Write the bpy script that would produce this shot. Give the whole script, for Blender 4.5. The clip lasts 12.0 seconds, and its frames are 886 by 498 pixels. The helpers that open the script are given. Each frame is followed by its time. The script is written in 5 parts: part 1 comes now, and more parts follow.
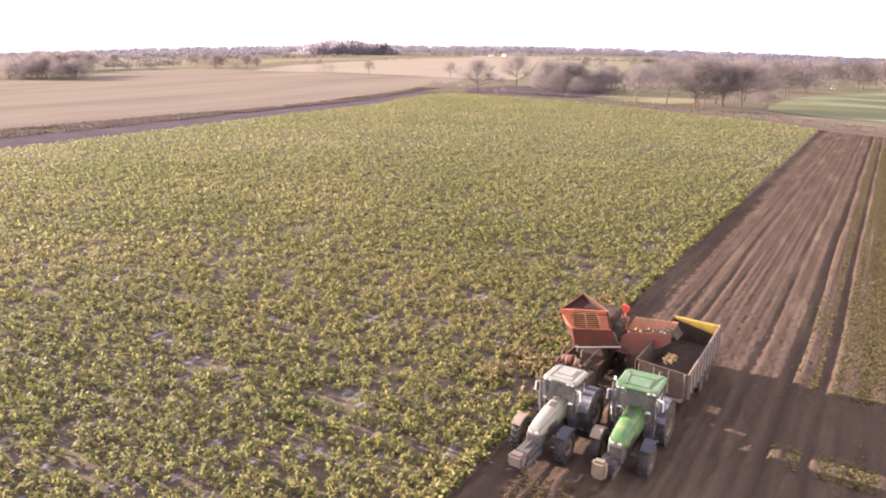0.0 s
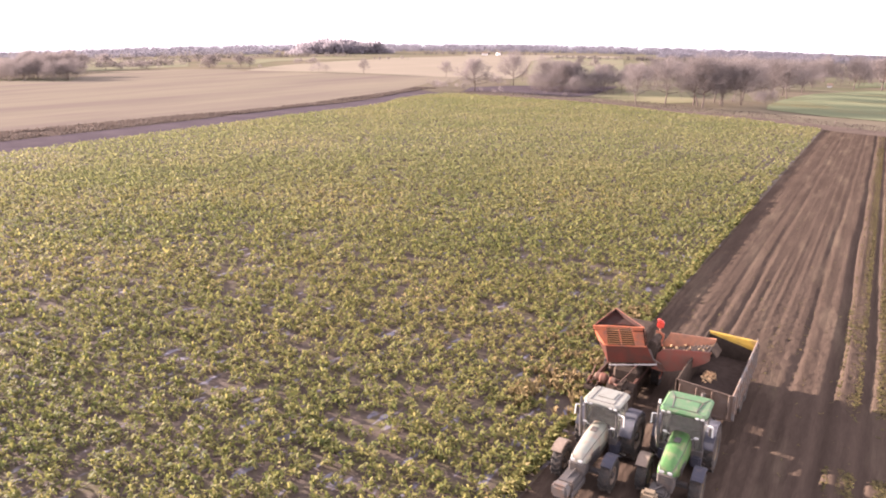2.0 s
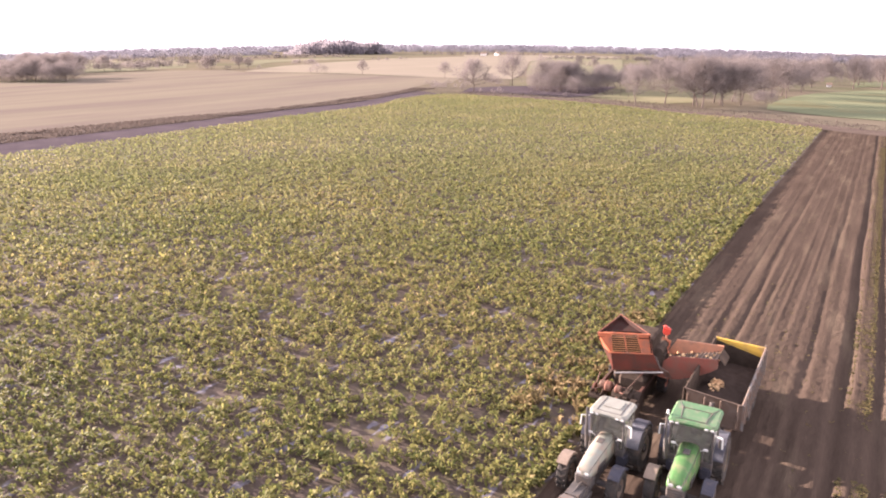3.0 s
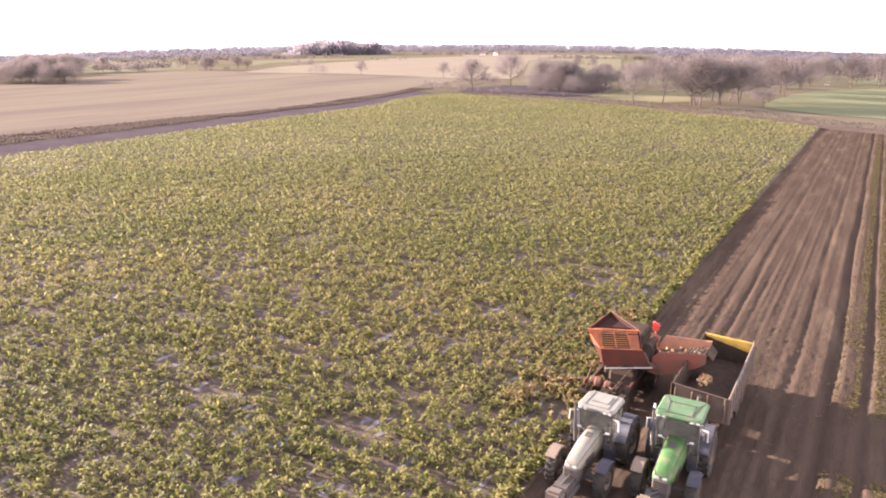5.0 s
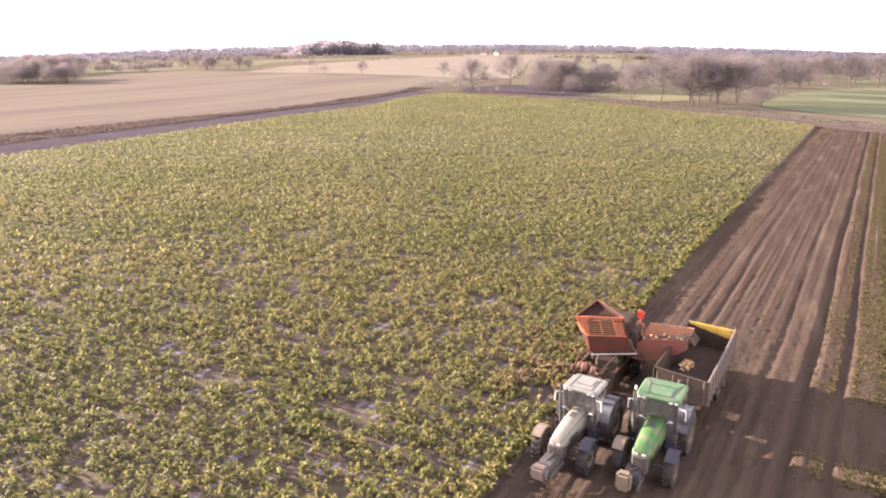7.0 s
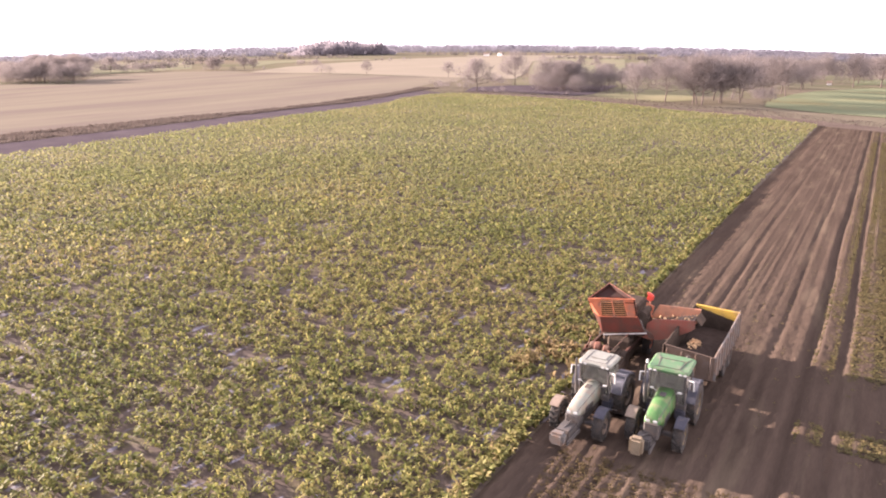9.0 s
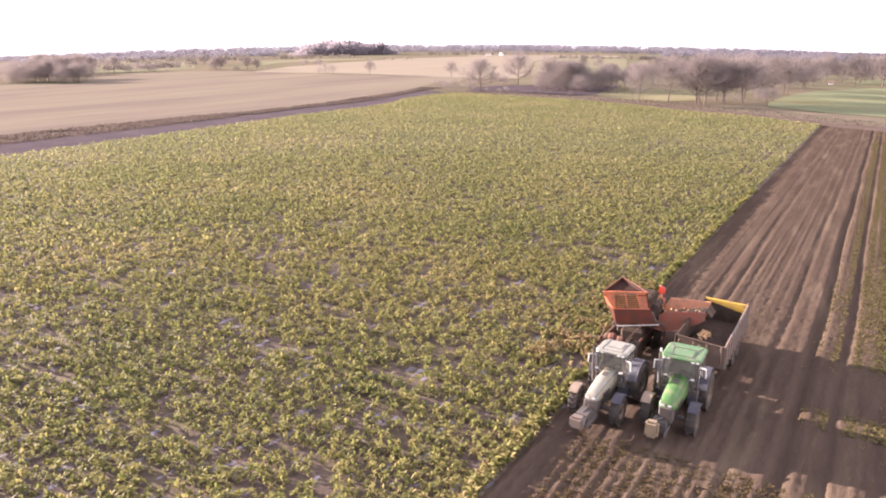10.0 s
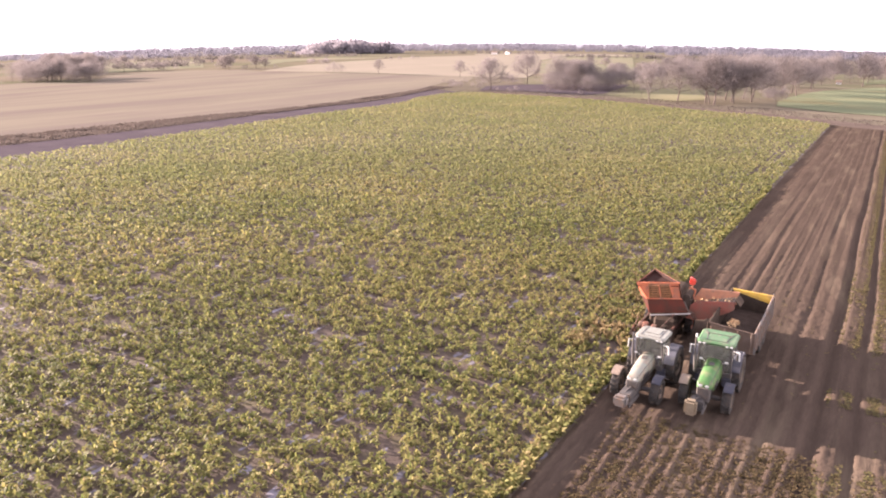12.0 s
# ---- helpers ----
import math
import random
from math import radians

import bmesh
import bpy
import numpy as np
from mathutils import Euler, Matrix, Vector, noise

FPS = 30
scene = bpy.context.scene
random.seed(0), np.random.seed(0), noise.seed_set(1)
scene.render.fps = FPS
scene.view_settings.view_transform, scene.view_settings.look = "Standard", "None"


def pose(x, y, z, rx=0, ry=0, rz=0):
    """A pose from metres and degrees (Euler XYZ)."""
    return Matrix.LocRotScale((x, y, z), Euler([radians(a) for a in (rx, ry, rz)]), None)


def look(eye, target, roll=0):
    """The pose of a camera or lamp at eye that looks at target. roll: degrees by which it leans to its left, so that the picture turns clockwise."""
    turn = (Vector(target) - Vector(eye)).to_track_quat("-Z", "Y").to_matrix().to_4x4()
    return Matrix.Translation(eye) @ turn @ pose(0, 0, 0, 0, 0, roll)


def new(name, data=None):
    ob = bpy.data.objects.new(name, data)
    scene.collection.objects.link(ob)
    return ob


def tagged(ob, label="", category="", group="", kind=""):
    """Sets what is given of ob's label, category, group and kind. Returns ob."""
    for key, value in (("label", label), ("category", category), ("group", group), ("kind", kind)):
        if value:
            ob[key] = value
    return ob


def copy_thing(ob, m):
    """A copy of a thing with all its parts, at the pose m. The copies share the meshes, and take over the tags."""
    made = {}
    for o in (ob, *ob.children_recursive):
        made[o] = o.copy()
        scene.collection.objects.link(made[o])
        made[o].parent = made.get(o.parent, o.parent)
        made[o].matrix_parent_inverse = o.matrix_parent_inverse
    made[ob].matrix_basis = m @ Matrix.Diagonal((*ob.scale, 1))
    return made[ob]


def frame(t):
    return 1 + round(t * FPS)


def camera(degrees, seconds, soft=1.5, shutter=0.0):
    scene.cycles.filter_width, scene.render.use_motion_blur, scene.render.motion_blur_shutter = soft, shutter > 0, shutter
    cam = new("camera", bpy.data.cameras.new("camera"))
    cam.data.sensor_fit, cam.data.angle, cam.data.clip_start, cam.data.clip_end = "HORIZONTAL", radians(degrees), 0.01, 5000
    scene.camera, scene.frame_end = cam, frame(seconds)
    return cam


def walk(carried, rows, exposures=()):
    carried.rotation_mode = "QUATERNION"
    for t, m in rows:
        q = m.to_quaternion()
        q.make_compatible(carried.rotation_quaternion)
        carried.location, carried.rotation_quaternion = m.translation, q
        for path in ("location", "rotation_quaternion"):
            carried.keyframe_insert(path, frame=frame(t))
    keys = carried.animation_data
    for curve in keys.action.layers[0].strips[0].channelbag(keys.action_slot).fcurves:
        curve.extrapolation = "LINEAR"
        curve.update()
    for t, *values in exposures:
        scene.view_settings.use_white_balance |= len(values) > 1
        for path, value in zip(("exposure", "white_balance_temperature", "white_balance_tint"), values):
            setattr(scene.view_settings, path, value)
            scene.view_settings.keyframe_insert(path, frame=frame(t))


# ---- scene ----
cam = camera(64.17, 12.0, soft=1.95)
PATH = [
    (0, (7.190, -26.728, 16.150), (-3.019, -10.401, 10.746), 0.31),
    (0.5, (6.562, -26.646, 16.129), (-3.622, -10.303, 10.725), 0.31),
    (1, (5.890, -26.623, 16.215), (-4.235, -10.246, 10.802), 0.27),
    (1.5, (5.408, -26.498, 16.374), (-4.679, -10.105, 10.944), 0.16),
    (2, (4.908, -26.228, 16.495), (-5.142, -9.814, 11.055), 0.13),
    (2.5, (4.591, -25.869, 16.533), (-5.447, -9.447, 11.096), 0.05),
    (3, (4.406, -25.581, 16.525), (-5.625, -9.153, 11.096), -0.03),
    (5, (4.994, -25.774, 16.562), (-5.039, -9.347, 11.132), -0.27),
    (5.5, (5.330, -25.940, 16.537), (-4.707, -9.515, 11.106), -0.29),
    (6, (5.677, -26.222, 16.553), (-4.374, -9.807, 11.117), -0.29),
    (6.5, (5.911, -26.422, 16.507), (-4.140, -10.007, 11.074), -0.30),
    (7, (6.110, -26.785, 16.496), (-3.951, -10.376, 11.062), -0.34),
    (9, (6.449, -29.191, 16.276), (-3.673, -12.813, 10.862), -0.27),
    (9.5, (6.449, -30.389, 16.426), (-3.682, -14.018, 11.009), -0.22),
    (10, (6.399, -31.156, 16.482), (-3.746, -14.797, 11.057), -0.28),
    (10.5, (6.315, -32.220, 16.590), (-3.847, -15.875, 11.150), -0.25),
    (11, (6.130, -33.040, 16.670), (-4.052, -16.708, 11.228), -0.27),
    (11.5, (5.946, -33.699, 16.719), (-4.262, -17.386, 11.272), -0.27),
    (12, (5.736, -34.601, 16.880), (-4.501, -18.311, 11.419), -0.25),
]
walk(cam, [(t, look(eye, target, roll)) for t, eye, target, roll in PATH], exposures=[(0, 3.06, 6450, 30), (12, 3.06, 6450, 30)])

# ---- daylight: a low winter sun, just outside the view on the side of the crop ----
SUN_EL, SUN_TURN = 11.5, 1.8
world = bpy.data.worlds.new("world")
scene.world = world
world.use_nodes = True
sky = world.node_tree.nodes.new("ShaderNodeTexSky")
sky.sky_type, sky.sun_disc = "NISHITA", False
sky.sun_elevation, sky.sun_rotation = radians(SUN_EL), radians(90 + SUN_TURN)
sky.altitude, sky.air_density, sky.dust_density, sky.ozone_density = 20, 1.0, 1.5, 1.5
thin_haze = world.node_tree.nodes.new("ShaderNodeHueSaturation")
thin_haze.inputs["Saturation"].default_value = 0.35
world.node_tree.links.new(sky.outputs["Color"], thin_haze.inputs["Color"])
veil = world.node_tree.nodes.new("ShaderNodeMix")        # thin white cloud before the clear sky
veil.data_type = "RGBA"
veil.inputs["Factor"].default_value, veil.inputs[7].default_value = 0.65, (3.2, 3.13, 3.2, 1)
world.node_tree.links.new(thin_haze.outputs["Color"], veil.inputs[6])
world.node_tree.links.new(veil.outputs[2], world.node_tree.nodes["Background"].inputs["Color"])
world.node_tree.nodes["Background"].inputs["Strength"].default_value = 0.097

sun = new("sun", bpy.data.lights.new("sun", "SUN"))
sun.data.energy, sun.data.angle, sun.data.color = 5.0, radians(0.6), (1.0, 0.87, 0.70)
far_x, far_y = -math.cos(radians(SUN_TURN)), -math.sin(radians(SUN_TURN))
sun.matrix_world = look((0, 0, 60), (-far_x * 100, -far_y * 100, 60 - 100 * math.tan(radians(SUN_EL))))


# ---- materials ----
def surf(name, c1, c2, scale=1.0, rough=0.8, metal=0.0, bump=0.3, fine=8.0, dirt=None, dirt_at=0.55, dirt_scale=2.0,
         world_space=False, per_piece=0.0, spec=0.3, depth=0.02, through_light=0.0, stretch=None):
    """Two colours mixed by a coarse and a fine noise, a third one in stains, relief from the fine noise."""
    m = bpy.data.materials.new(name)
    m.use_nodes = True
    nt = m.node_tree
    N, Lk = nt.nodes.new, nt.links.new
    bsdf = nt.nodes["Principled BSDF"]
    if world_space:
        co = N("ShaderNodeNewGeometry").outputs["Position"]
    else:
        co = N("ShaderNodeTexCoord").outputs["Object"]

    if stretch:
        mp = N("ShaderNodeMapping")
        mp.inputs["Scale"].default_value = stretch
        Lk(co, mp.inputs["Vector"])
        co = mp.outputs["Vector"]

    def noise_at(s, detail=4.0, rough_=0.6):
        n = N("ShaderNodeTexNoise")
        n.inputs["Scale"].default_value, n.inputs["Detail"].default_value, n.inputs["Roughness"].default_value = s, detail, rough_
        Lk(co, n.inputs["Vector"])
        return n.outputs["Fac"]

    def ramp(fac, lo, hi):
        r = N("ShaderNodeMapRange")
        r.inputs["From Min"].default_value, r.inputs["From Max"].default_value = lo, hi
        Lk(fac, r.inputs["Value"])
        return r.outputs["Result"]

    def mix(fac, a, b):
        x = N("ShaderNodeMix")
        x.data_type = "RGBA"
        Lk(fac, x.inputs["Factor"])
        for sock, v in ((x.inputs[6], a), (x.inputs[7], b)):
            if isinstance(v, tuple):
                sock.default_value = (*v, 1)
            else:
                Lk(v, sock)
        return x.outputs[2]

    coarse, grain = noise_at(scale), noise_at(scale * fine, 6.0, 0.7)
    add = N("ShaderNodeMath")
    add.operation = "MULTIPLY_ADD"
    Lk(grain, add.inputs[0])
    add.inputs[1].default_value = 0.6
    Lk(coarse, add.inputs[2])
    col = mix(ramp(add.outputs[0], 0.5, 1.1), c1, c2)
    if dirt:
        col = mix(ramp(noise_at(dirt_scale, 7.0, 0.65), dirt_at - 0.08, dirt_at + 0.12), col, dirt)
    if per_piece:
        rnd = N("ShaderNodeNewGeometry").outputs["Random Per Island"]
        hsv = N("ShaderNodeHueSaturation")
        Lk(ramp_out(nt, rnd, 1 - per_piece, 1 + per_piece), hsv.inputs["Value"])
        Lk(col, hsv.inputs["Color"])
        col = hsv.outputs["Color"]
    Lk(col, bsdf.inputs["Base Color"])
    bsdf.inputs["Roughness"].default_value, bsdf.inputs["Metallic"].default_value = rough, metal
    bsdf.inputs["Specular IOR Level"].default_value = spec
    if bump:
        b = N("ShaderNodeBump")
        b.inputs["Strength"].default_value, b.inputs["Distance"].default_value = bump, depth
        Lk(grain, b.inputs["Height"])
        Lk(b.outputs["Normal"], bsdf.inputs["Normal"])
    if through_light:
        tr, sh = N("ShaderNodeBsdfTranslucent"), N("ShaderNodeMixShader")
        Lk(col, tr.inputs["Color"])
        sh.inputs[0].default_value = through_light
        Lk(bsdf.outputs[0], sh.inputs[1])
        Lk(tr.outputs[0], sh.inputs[2])
        Lk(sh.outputs[0], nt.nodes["Material Output"].inputs["Surface"])
    return m


def ramp_out(nt, fac, lo, hi):
    r = nt.nodes.new("ShaderNodeMapRange")
    r.inputs["To Min"].default_value, r.inputs["To Max"].default_value = lo, hi
    nt.links.new(fac, r.inputs["Value"])
    return r.outputs["Result"]


def foliage(name, stops, patch_scale=0.05, patch_shift=0.45, through_light=0.5, rough=0.5, spec=0.4):
    """Leaves whose colour runs over stops, by leaf and by broad patches of the field."""
    m = bpy.data.materials.new(name)
    m.use_nodes = True
    nt = m.node_tree
    N, Lk = nt.nodes.new, nt.links.new
    geo = N("ShaderNodeNewGeometry")
    pos = geo.outputs["Position"]
    n1, n2 = N("ShaderNodeTexNoise"), N("ShaderNodeTexNoise")
    for n, s in ((n1, patch_scale), (n2, patch_scale * 36)):
        n.inputs["Scale"].default_value, n.inputs["Detail"].default_value = s, 4
        Lk(pos, n.inputs["Vector"])
    a, b = N("ShaderNodeMath"), N("ShaderNodeMath")
    a.operation = b.operation = "MULTIPLY_ADD"
    Lk(n1.outputs["Fac"], a.inputs[0])
    a.inputs[1].default_value = patch_shift * 2.2
    Lk(ramp_out(nt, geo.outputs["Random Per Island"], -0.33 - patch_shift, 0.14 - patch_shift), a.inputs[2])
    Lk(n2.outputs["Fac"], b.inputs[0])
    b.inputs[1].default_value = 0.8
    Lk(a.outputs[0], b.inputs[2])
    cr = N("ShaderNodeValToRGB")
    while len(cr.color_ramp.elements) < len(stops):
        cr.color_ramp.elements.new(0.5)
    for e, (at, c) in zip(cr.color_ramp.elements, stops):
        e.position, e.color = at, (*c, 1)
    Lk(b.outputs[0], cr.inputs["Fac"])
    bsdf = nt.nodes["Principled BSDF"]
    Lk(cr.outputs["Color"], bsdf.inputs["Base Color"])
    bsdf.inputs["Roughness"].default_value, bsdf.inputs["Specular IOR Level"].default_value = rough, spec
    tr, sh = N("ShaderNodeBsdfTranslucent"), N("ShaderNodeMixShader")
    Lk(cr.outputs["Color"], tr.inputs["Color"])
    sh.inputs[0].default_value = through_light
    Lk(bsdf.outputs[0], sh.inputs[1])
    Lk(tr.outputs[0], sh.inputs[2])
    Lk(sh.outputs[0], nt.nodes["Material Output"].inputs["Surface"])
    return m


def icy_soil(name):
    """Bare soil between the plants, with thin ice in the hollows."""
    m = surf(name, (0.050, 0.039, 0.033), (0.086, 0.068, 0.056), 0.8, 0.9, spec=0.05, bump=0.6, fine=14, depth=0.05, world_space=True,
             dirt=(0.085, 0.075, 0.04), dirt_at=0.58, dirt_scale=0.9)
    nt = m.node_tree
    bsdf = nt.nodes["Principled BSDF"]
    pos = nt.nodes.new("ShaderNodeNewGeometry").outputs["Position"]
    mp = nt.nodes.new("ShaderNodeMapping")
    mp.inputs["Scale"].default_value = (1.6, 0.55, 1)
    nt.links.new(pos, mp.inputs["Vector"])
    n = nt.nodes.new("ShaderNodeTexNoise")
    n.inputs["Scale"].default_value, n.inputs["Detail"].default_value = 1.1, 3
    nt.links.new(mp.outputs[0], n.inputs["Vector"])
    r = nt.nodes.new("ShaderNodeMapRange")
    r.inputs["From Min"].default_value, r.inputs["From Max"].default_value = 0.595, 0.665
    nt.links.new(n.outputs["Fac"], r.inputs["Value"])
    ice = nt.nodes.new("ShaderNodeBsdfPrincipled")
    ice.inputs["Base Color"].default_value = (0.118, 0.111, 0.134, 1)
    ice.inputs["Specular IOR Level"].default_value = 0.2
    ice.inputs["Roughness"].default_value = 0.65
    sh = nt.nodes.new("ShaderNodeMixShader")
    nt.links.new(r.outputs["Result"], sh.inputs[0])
    nt.links.new(bsdf.outputs[0], sh.inputs[1])
    nt.links.new(ice.outputs[0], sh.inputs[2])
    nt.links.new(sh.outputs[0], nt.nodes["Material Output"].inputs["Surface"])
    return m


SOIL = surf("turned_soil", (0.037, 0.0275, 0.022), (0.067, 0.0495, 0.0385), spec=0.0, scale=0.8, stretch=(1, 0.14, 1), rough=0.95, bump=0.7, fine=16, depth=0.06, world_space=True,
            dirt=(0.085, 0.066, 0.048), dirt_at=0.6, dirt_scale=0.5)
FIELD_SOIL = icy_soil("crop_soil")
GRASSLAND = surf("meadow", (0.075, 0.076, 0.048), (0.12, 0.11, 0.075), spec=0.0, scale=0.012, rough=0.95, bump=0, fine=30, world_space=True,
                 dirt=(0.125, 0.10, 0.078), dirt_at=0.52, dirt_scale=0.006)
STUBBLE = surf("stubble", (0.112, 0.099, 0.078), (0.146, 0.127, 0.097), spec=0.0, scale=0.035, stretch=(1, 0.16, 1), rough=0.95, bump=0.2, fine=40, depth=0.1, world_space=True,
               dirt=(0.104, 0.086, 0.075), dirt_at=0.54, dirt_scale=0.03)
PALE = surf("pale_stubble", (0.152, 0.134, 0.104), (0.182, 0.160, 0.126), spec=0.0, scale=0.02, rough=0.95, bump=0, fine=30, world_space=True)
PLOUGH = surf("ploughed_strip", (0.050, 0.042, 0.047), (0.077, 0.064, 0.068), spec=0.0, scale=0.15, rough=0.95, bump=0.6, fine=20, depth=0.1, world_space=True)
GREEN = surf("winter_wheat", (0.095, 0.110, 0.066), (0.135, 0.144, 0.090), spec=0.0, scale=0.05, rough=0.9, bump=0.3, fine=30, depth=0.05, world_space=True,
             dirt=(0.15, 0.13, 0.07), dirt_at=0.6, dirt_scale=0.03)
BANK = surf("bank_soil", (0.052, 0.042, 0.036), (0.085, 0.068, 0.056), spec=0.0, scale=0.25, rough=0.95, bump=0.5, fine=18, depth=0.1, world_space=True)
FARGREEN = surf("distant_winter_green", (0.105, 0.108, 0.070), (0.15, 0.142, 0.098), spec=0.0, scale=0.015, rough=0.95, bump=0, fine=25, world_space=True,
                dirt=(0.16, 0.135, 0.10), dirt_at=0.56, dirt_scale=0.01)
ROUGH = surf("rough_brown_grass", (0.080, 0.070, 0.053), (0.118, 0.102, 0.075), spec=0.0, scale=0.1, rough=0.95, bump=0.4, fine=20, depth=0.1, world_space=True)
PADDOCK = surf("winter_grass", (0.11, 0.108, 0.062), (0.165, 0.15, 0.095), spec=0.0, scale=0.06, rough=0.95, bump=0.3, fine=20, depth=0.05, world_space=True)
TRACK = surf("dirt_track", (0.06, 0.046, 0.04), (0.10, 0.08, 0.066), spec=0.0, scale=0.2, rough=0.95, bump=0.4, fine=20, depth=0.05, world_space=True)
LEAF = foliage("beet_leaf", [(0.0, (0.070, 0.087, 0.029)), (0.3, (0.136, 0.137, 0.044)), (0.55, (0.190, 0.170, 0.063)),
                             (0.78, (0.240, 0.174, 0.090)), (1.0, (0.215, 0.128, 0.080))], patch_shift=0.36, rough=0.7, spec=0.1, through_light=0.45)
# paler, bluer leaf tone stands for haze over the far crop
HAZELEAF = foliage("hazed_beet_leaf", [(0.0, (0.100, 0.118, 0.048)), (0.3, (0.148, 0.151, 0.062)), (0.55, (0.186, 0.174, 0.082)),
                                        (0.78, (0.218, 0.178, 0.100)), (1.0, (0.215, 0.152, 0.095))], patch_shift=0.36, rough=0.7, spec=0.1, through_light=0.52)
LITTER = foliage("cut_leaf", [(0.0, (0.062, 0.062, 0.023)), (0.5, (0.100, 0.076, 0.034)), (1.0, (0.078, 0.052, 0.030))], 0.3, 0.2, 0.25, 0.8, 0.1)
DEADLEAF = foliage("dead_beet_leaf", [(0.0, (0.050, 0.042, 0.020)), (0.45, (0.070, 0.050, 0.027)), (1.0, (0.052, 0.036, 0.024))], 0.3, 0.2, 0.25, 0.8, 0.05)
TORN = foliage("torn_leaf", [(0.0, (0.13, 0.105, 0.045)), (0.5, (0.19, 0.140, 0.072)), (1.0, (0.16, 0.108, 0.06))], 0.3, 0.2, 0.4, 0.8, 0.1)
DRYGRASS = foliage("dead_grass", [(0.0, (0.072, 0.059, 0.052)), (0.5, (0.095, 0.077, 0.066)), (1.0, (0.078, 0.063, 0.060))], 0.03, 0.2, 0.4, 0.8, 0.1)
BARK = surf("bark", (0.072, 0.058, 0.051), (0.118, 0.096, 0.085), spec=0.0, scale=1.5, rough=0.95, bump=0.5, fine=10, depth=0.03)
TWIG = surf("twigs", (0.132, 0.116, 0.114), (0.165, 0.144, 0.139), spec=0.0, scale=0.2, rough=0.9, through_light=0.5, bump=0, fine=10, per_piece=0.2)
BRUSH = surf("far_brush", (0.082, 0.074, 0.07), (0.115, 0.103, 0.095), spec=0.0, scale=0.05, rough=0.95, through_light=0.5, bump=0, fine=10, per_piece=0.15, world_space=True)
HEDGE = surf("hedge_twigs", (0.14, 0.123, 0.120), (0.175, 0.153, 0.148), spec=0.0, scale=0.3, rough=0.9, through_light=0.5, bump=0, fine=10, per_piece=0.2)
# mauve-grey tint of distance haze is put into both far wood colours
HILLWOOD = surf("hazed_hill_wood", (0.172, 0.160, 0.176), (0.198, 0.182, 0.196), spec=0.0, scale=0.02, rough=0.95, through_light=0.5, bump=0, fine=10, per_piece=0.15, world_space=True)
FARWOOD = surf("hazed_far_wood", (0.096, 0.095, 0.115), (0.120, 0.116, 0.136), spec=0.0, scale=0.012, rough=0.95, through_light=0.5, bump=0, fine=10, per_piece=0.12, world_space=True)


# ---- building blocks ----
def mesh_of(name, verts, faces, material):
    me = bpy.data.meshes.new(name)
    me.from_pydata(verts, [], faces)
    me.materials.append(material)
    return me


def fast_mesh(name, verts, quads, material):
    """Many quads from numpy arrays."""
    me = bpy.data.meshes.new(name)
    nv, nq = len(verts), len(quads)
    me.vertices.add(nv)
    me.vertices.foreach_set("co", np.ascontiguousarray(verts, np.float32).ravel())
    me.loops.add(nq * 4)
    me.loops.foreach_set("vertex_index", np.ascontiguousarray(quads, np.int32).ravel())
    me.polygons.add(nq)
    me.polygons.foreach_set("loop_start", np.arange(0, nq * 4, 4, dtype=np.int32))
    me.update(calc_edges=True)
    me.materials.append(material)
    return me


rng = np.random.default_rng(7)


def waves(x, y, cell, seed):
    """Smooth value noise in 0..1 on arrays."""
    g = np.random.default_rng(seed).random((256, 256))
    u, v = x / cell, y / cell
    i, j = np.floor(u).astype(int), np.floor(v).astype(int)
    a, b = u - i, v - j
    a, b = a * a * (3 - 2 * a), b * b * (3 - 2 * b)
    G = lambda p, q: g[p % 256, q % 256]
    return (G(i, j) * (1 - a) + G(i + 1, j) * a) * (1 - b) + (G(i, j + 1) * (1 - a) + G(i + 1, j + 1) * a) * b


# ---- the land ----
FRONT_EDGE, BACK_EDGE, STEP_Y = -4.9, -5.65, 7.5      # where the standing crop ends, before and behind the harvester
FAR_X = [-136, -130, -121, -104, -81, -60, -40, -25, -11, -5, 7, 60]
FAR_Y = [189, 198, 199.5, 196, 191, 182, 168.5, 164, 152, 146, 140, 105]
FAR_END = lambda x: np.interp(x, FAR_X, FAR_Y)
LEFT_END = lambda y: np.interp(y, [-120, 34, 70, 108, 131, 142, 154, 167, 189, 199], [-112, -116, -120, -124, -124, -123.5, -126, -131, -134, -130])
BRUSH_FOOT = lambda y: np.interp(y, [-120, 44, 83, 124, 150, 166, 190, 212], [-130, -133.5, -136, -139, -138, -140.5, -147, -152])
BRUSH_BACK = lambda y: np.interp(y, [-120, 60, 95, 110, 132, 151, 162, 181, 203, 226], [-149, -151, -150, -146, -147, -148, -151, -153, -157, -165])


def lie(x, y):
    """Height of the land: flat round the machines, then a very broad rise before the camera that falls off to both sides."""
    d = np.hypot(x - 5.7, y + 26)
    b = (np.degrees(np.arctan2(5.7 - x, y + 26)) - 33 + 180) % 360 - 180
    return -0.3 + np.clip((d - 160) / 2140, 0, 1) * (20 - 33 * np.minimum((b / 33) ** 2, 1.5))


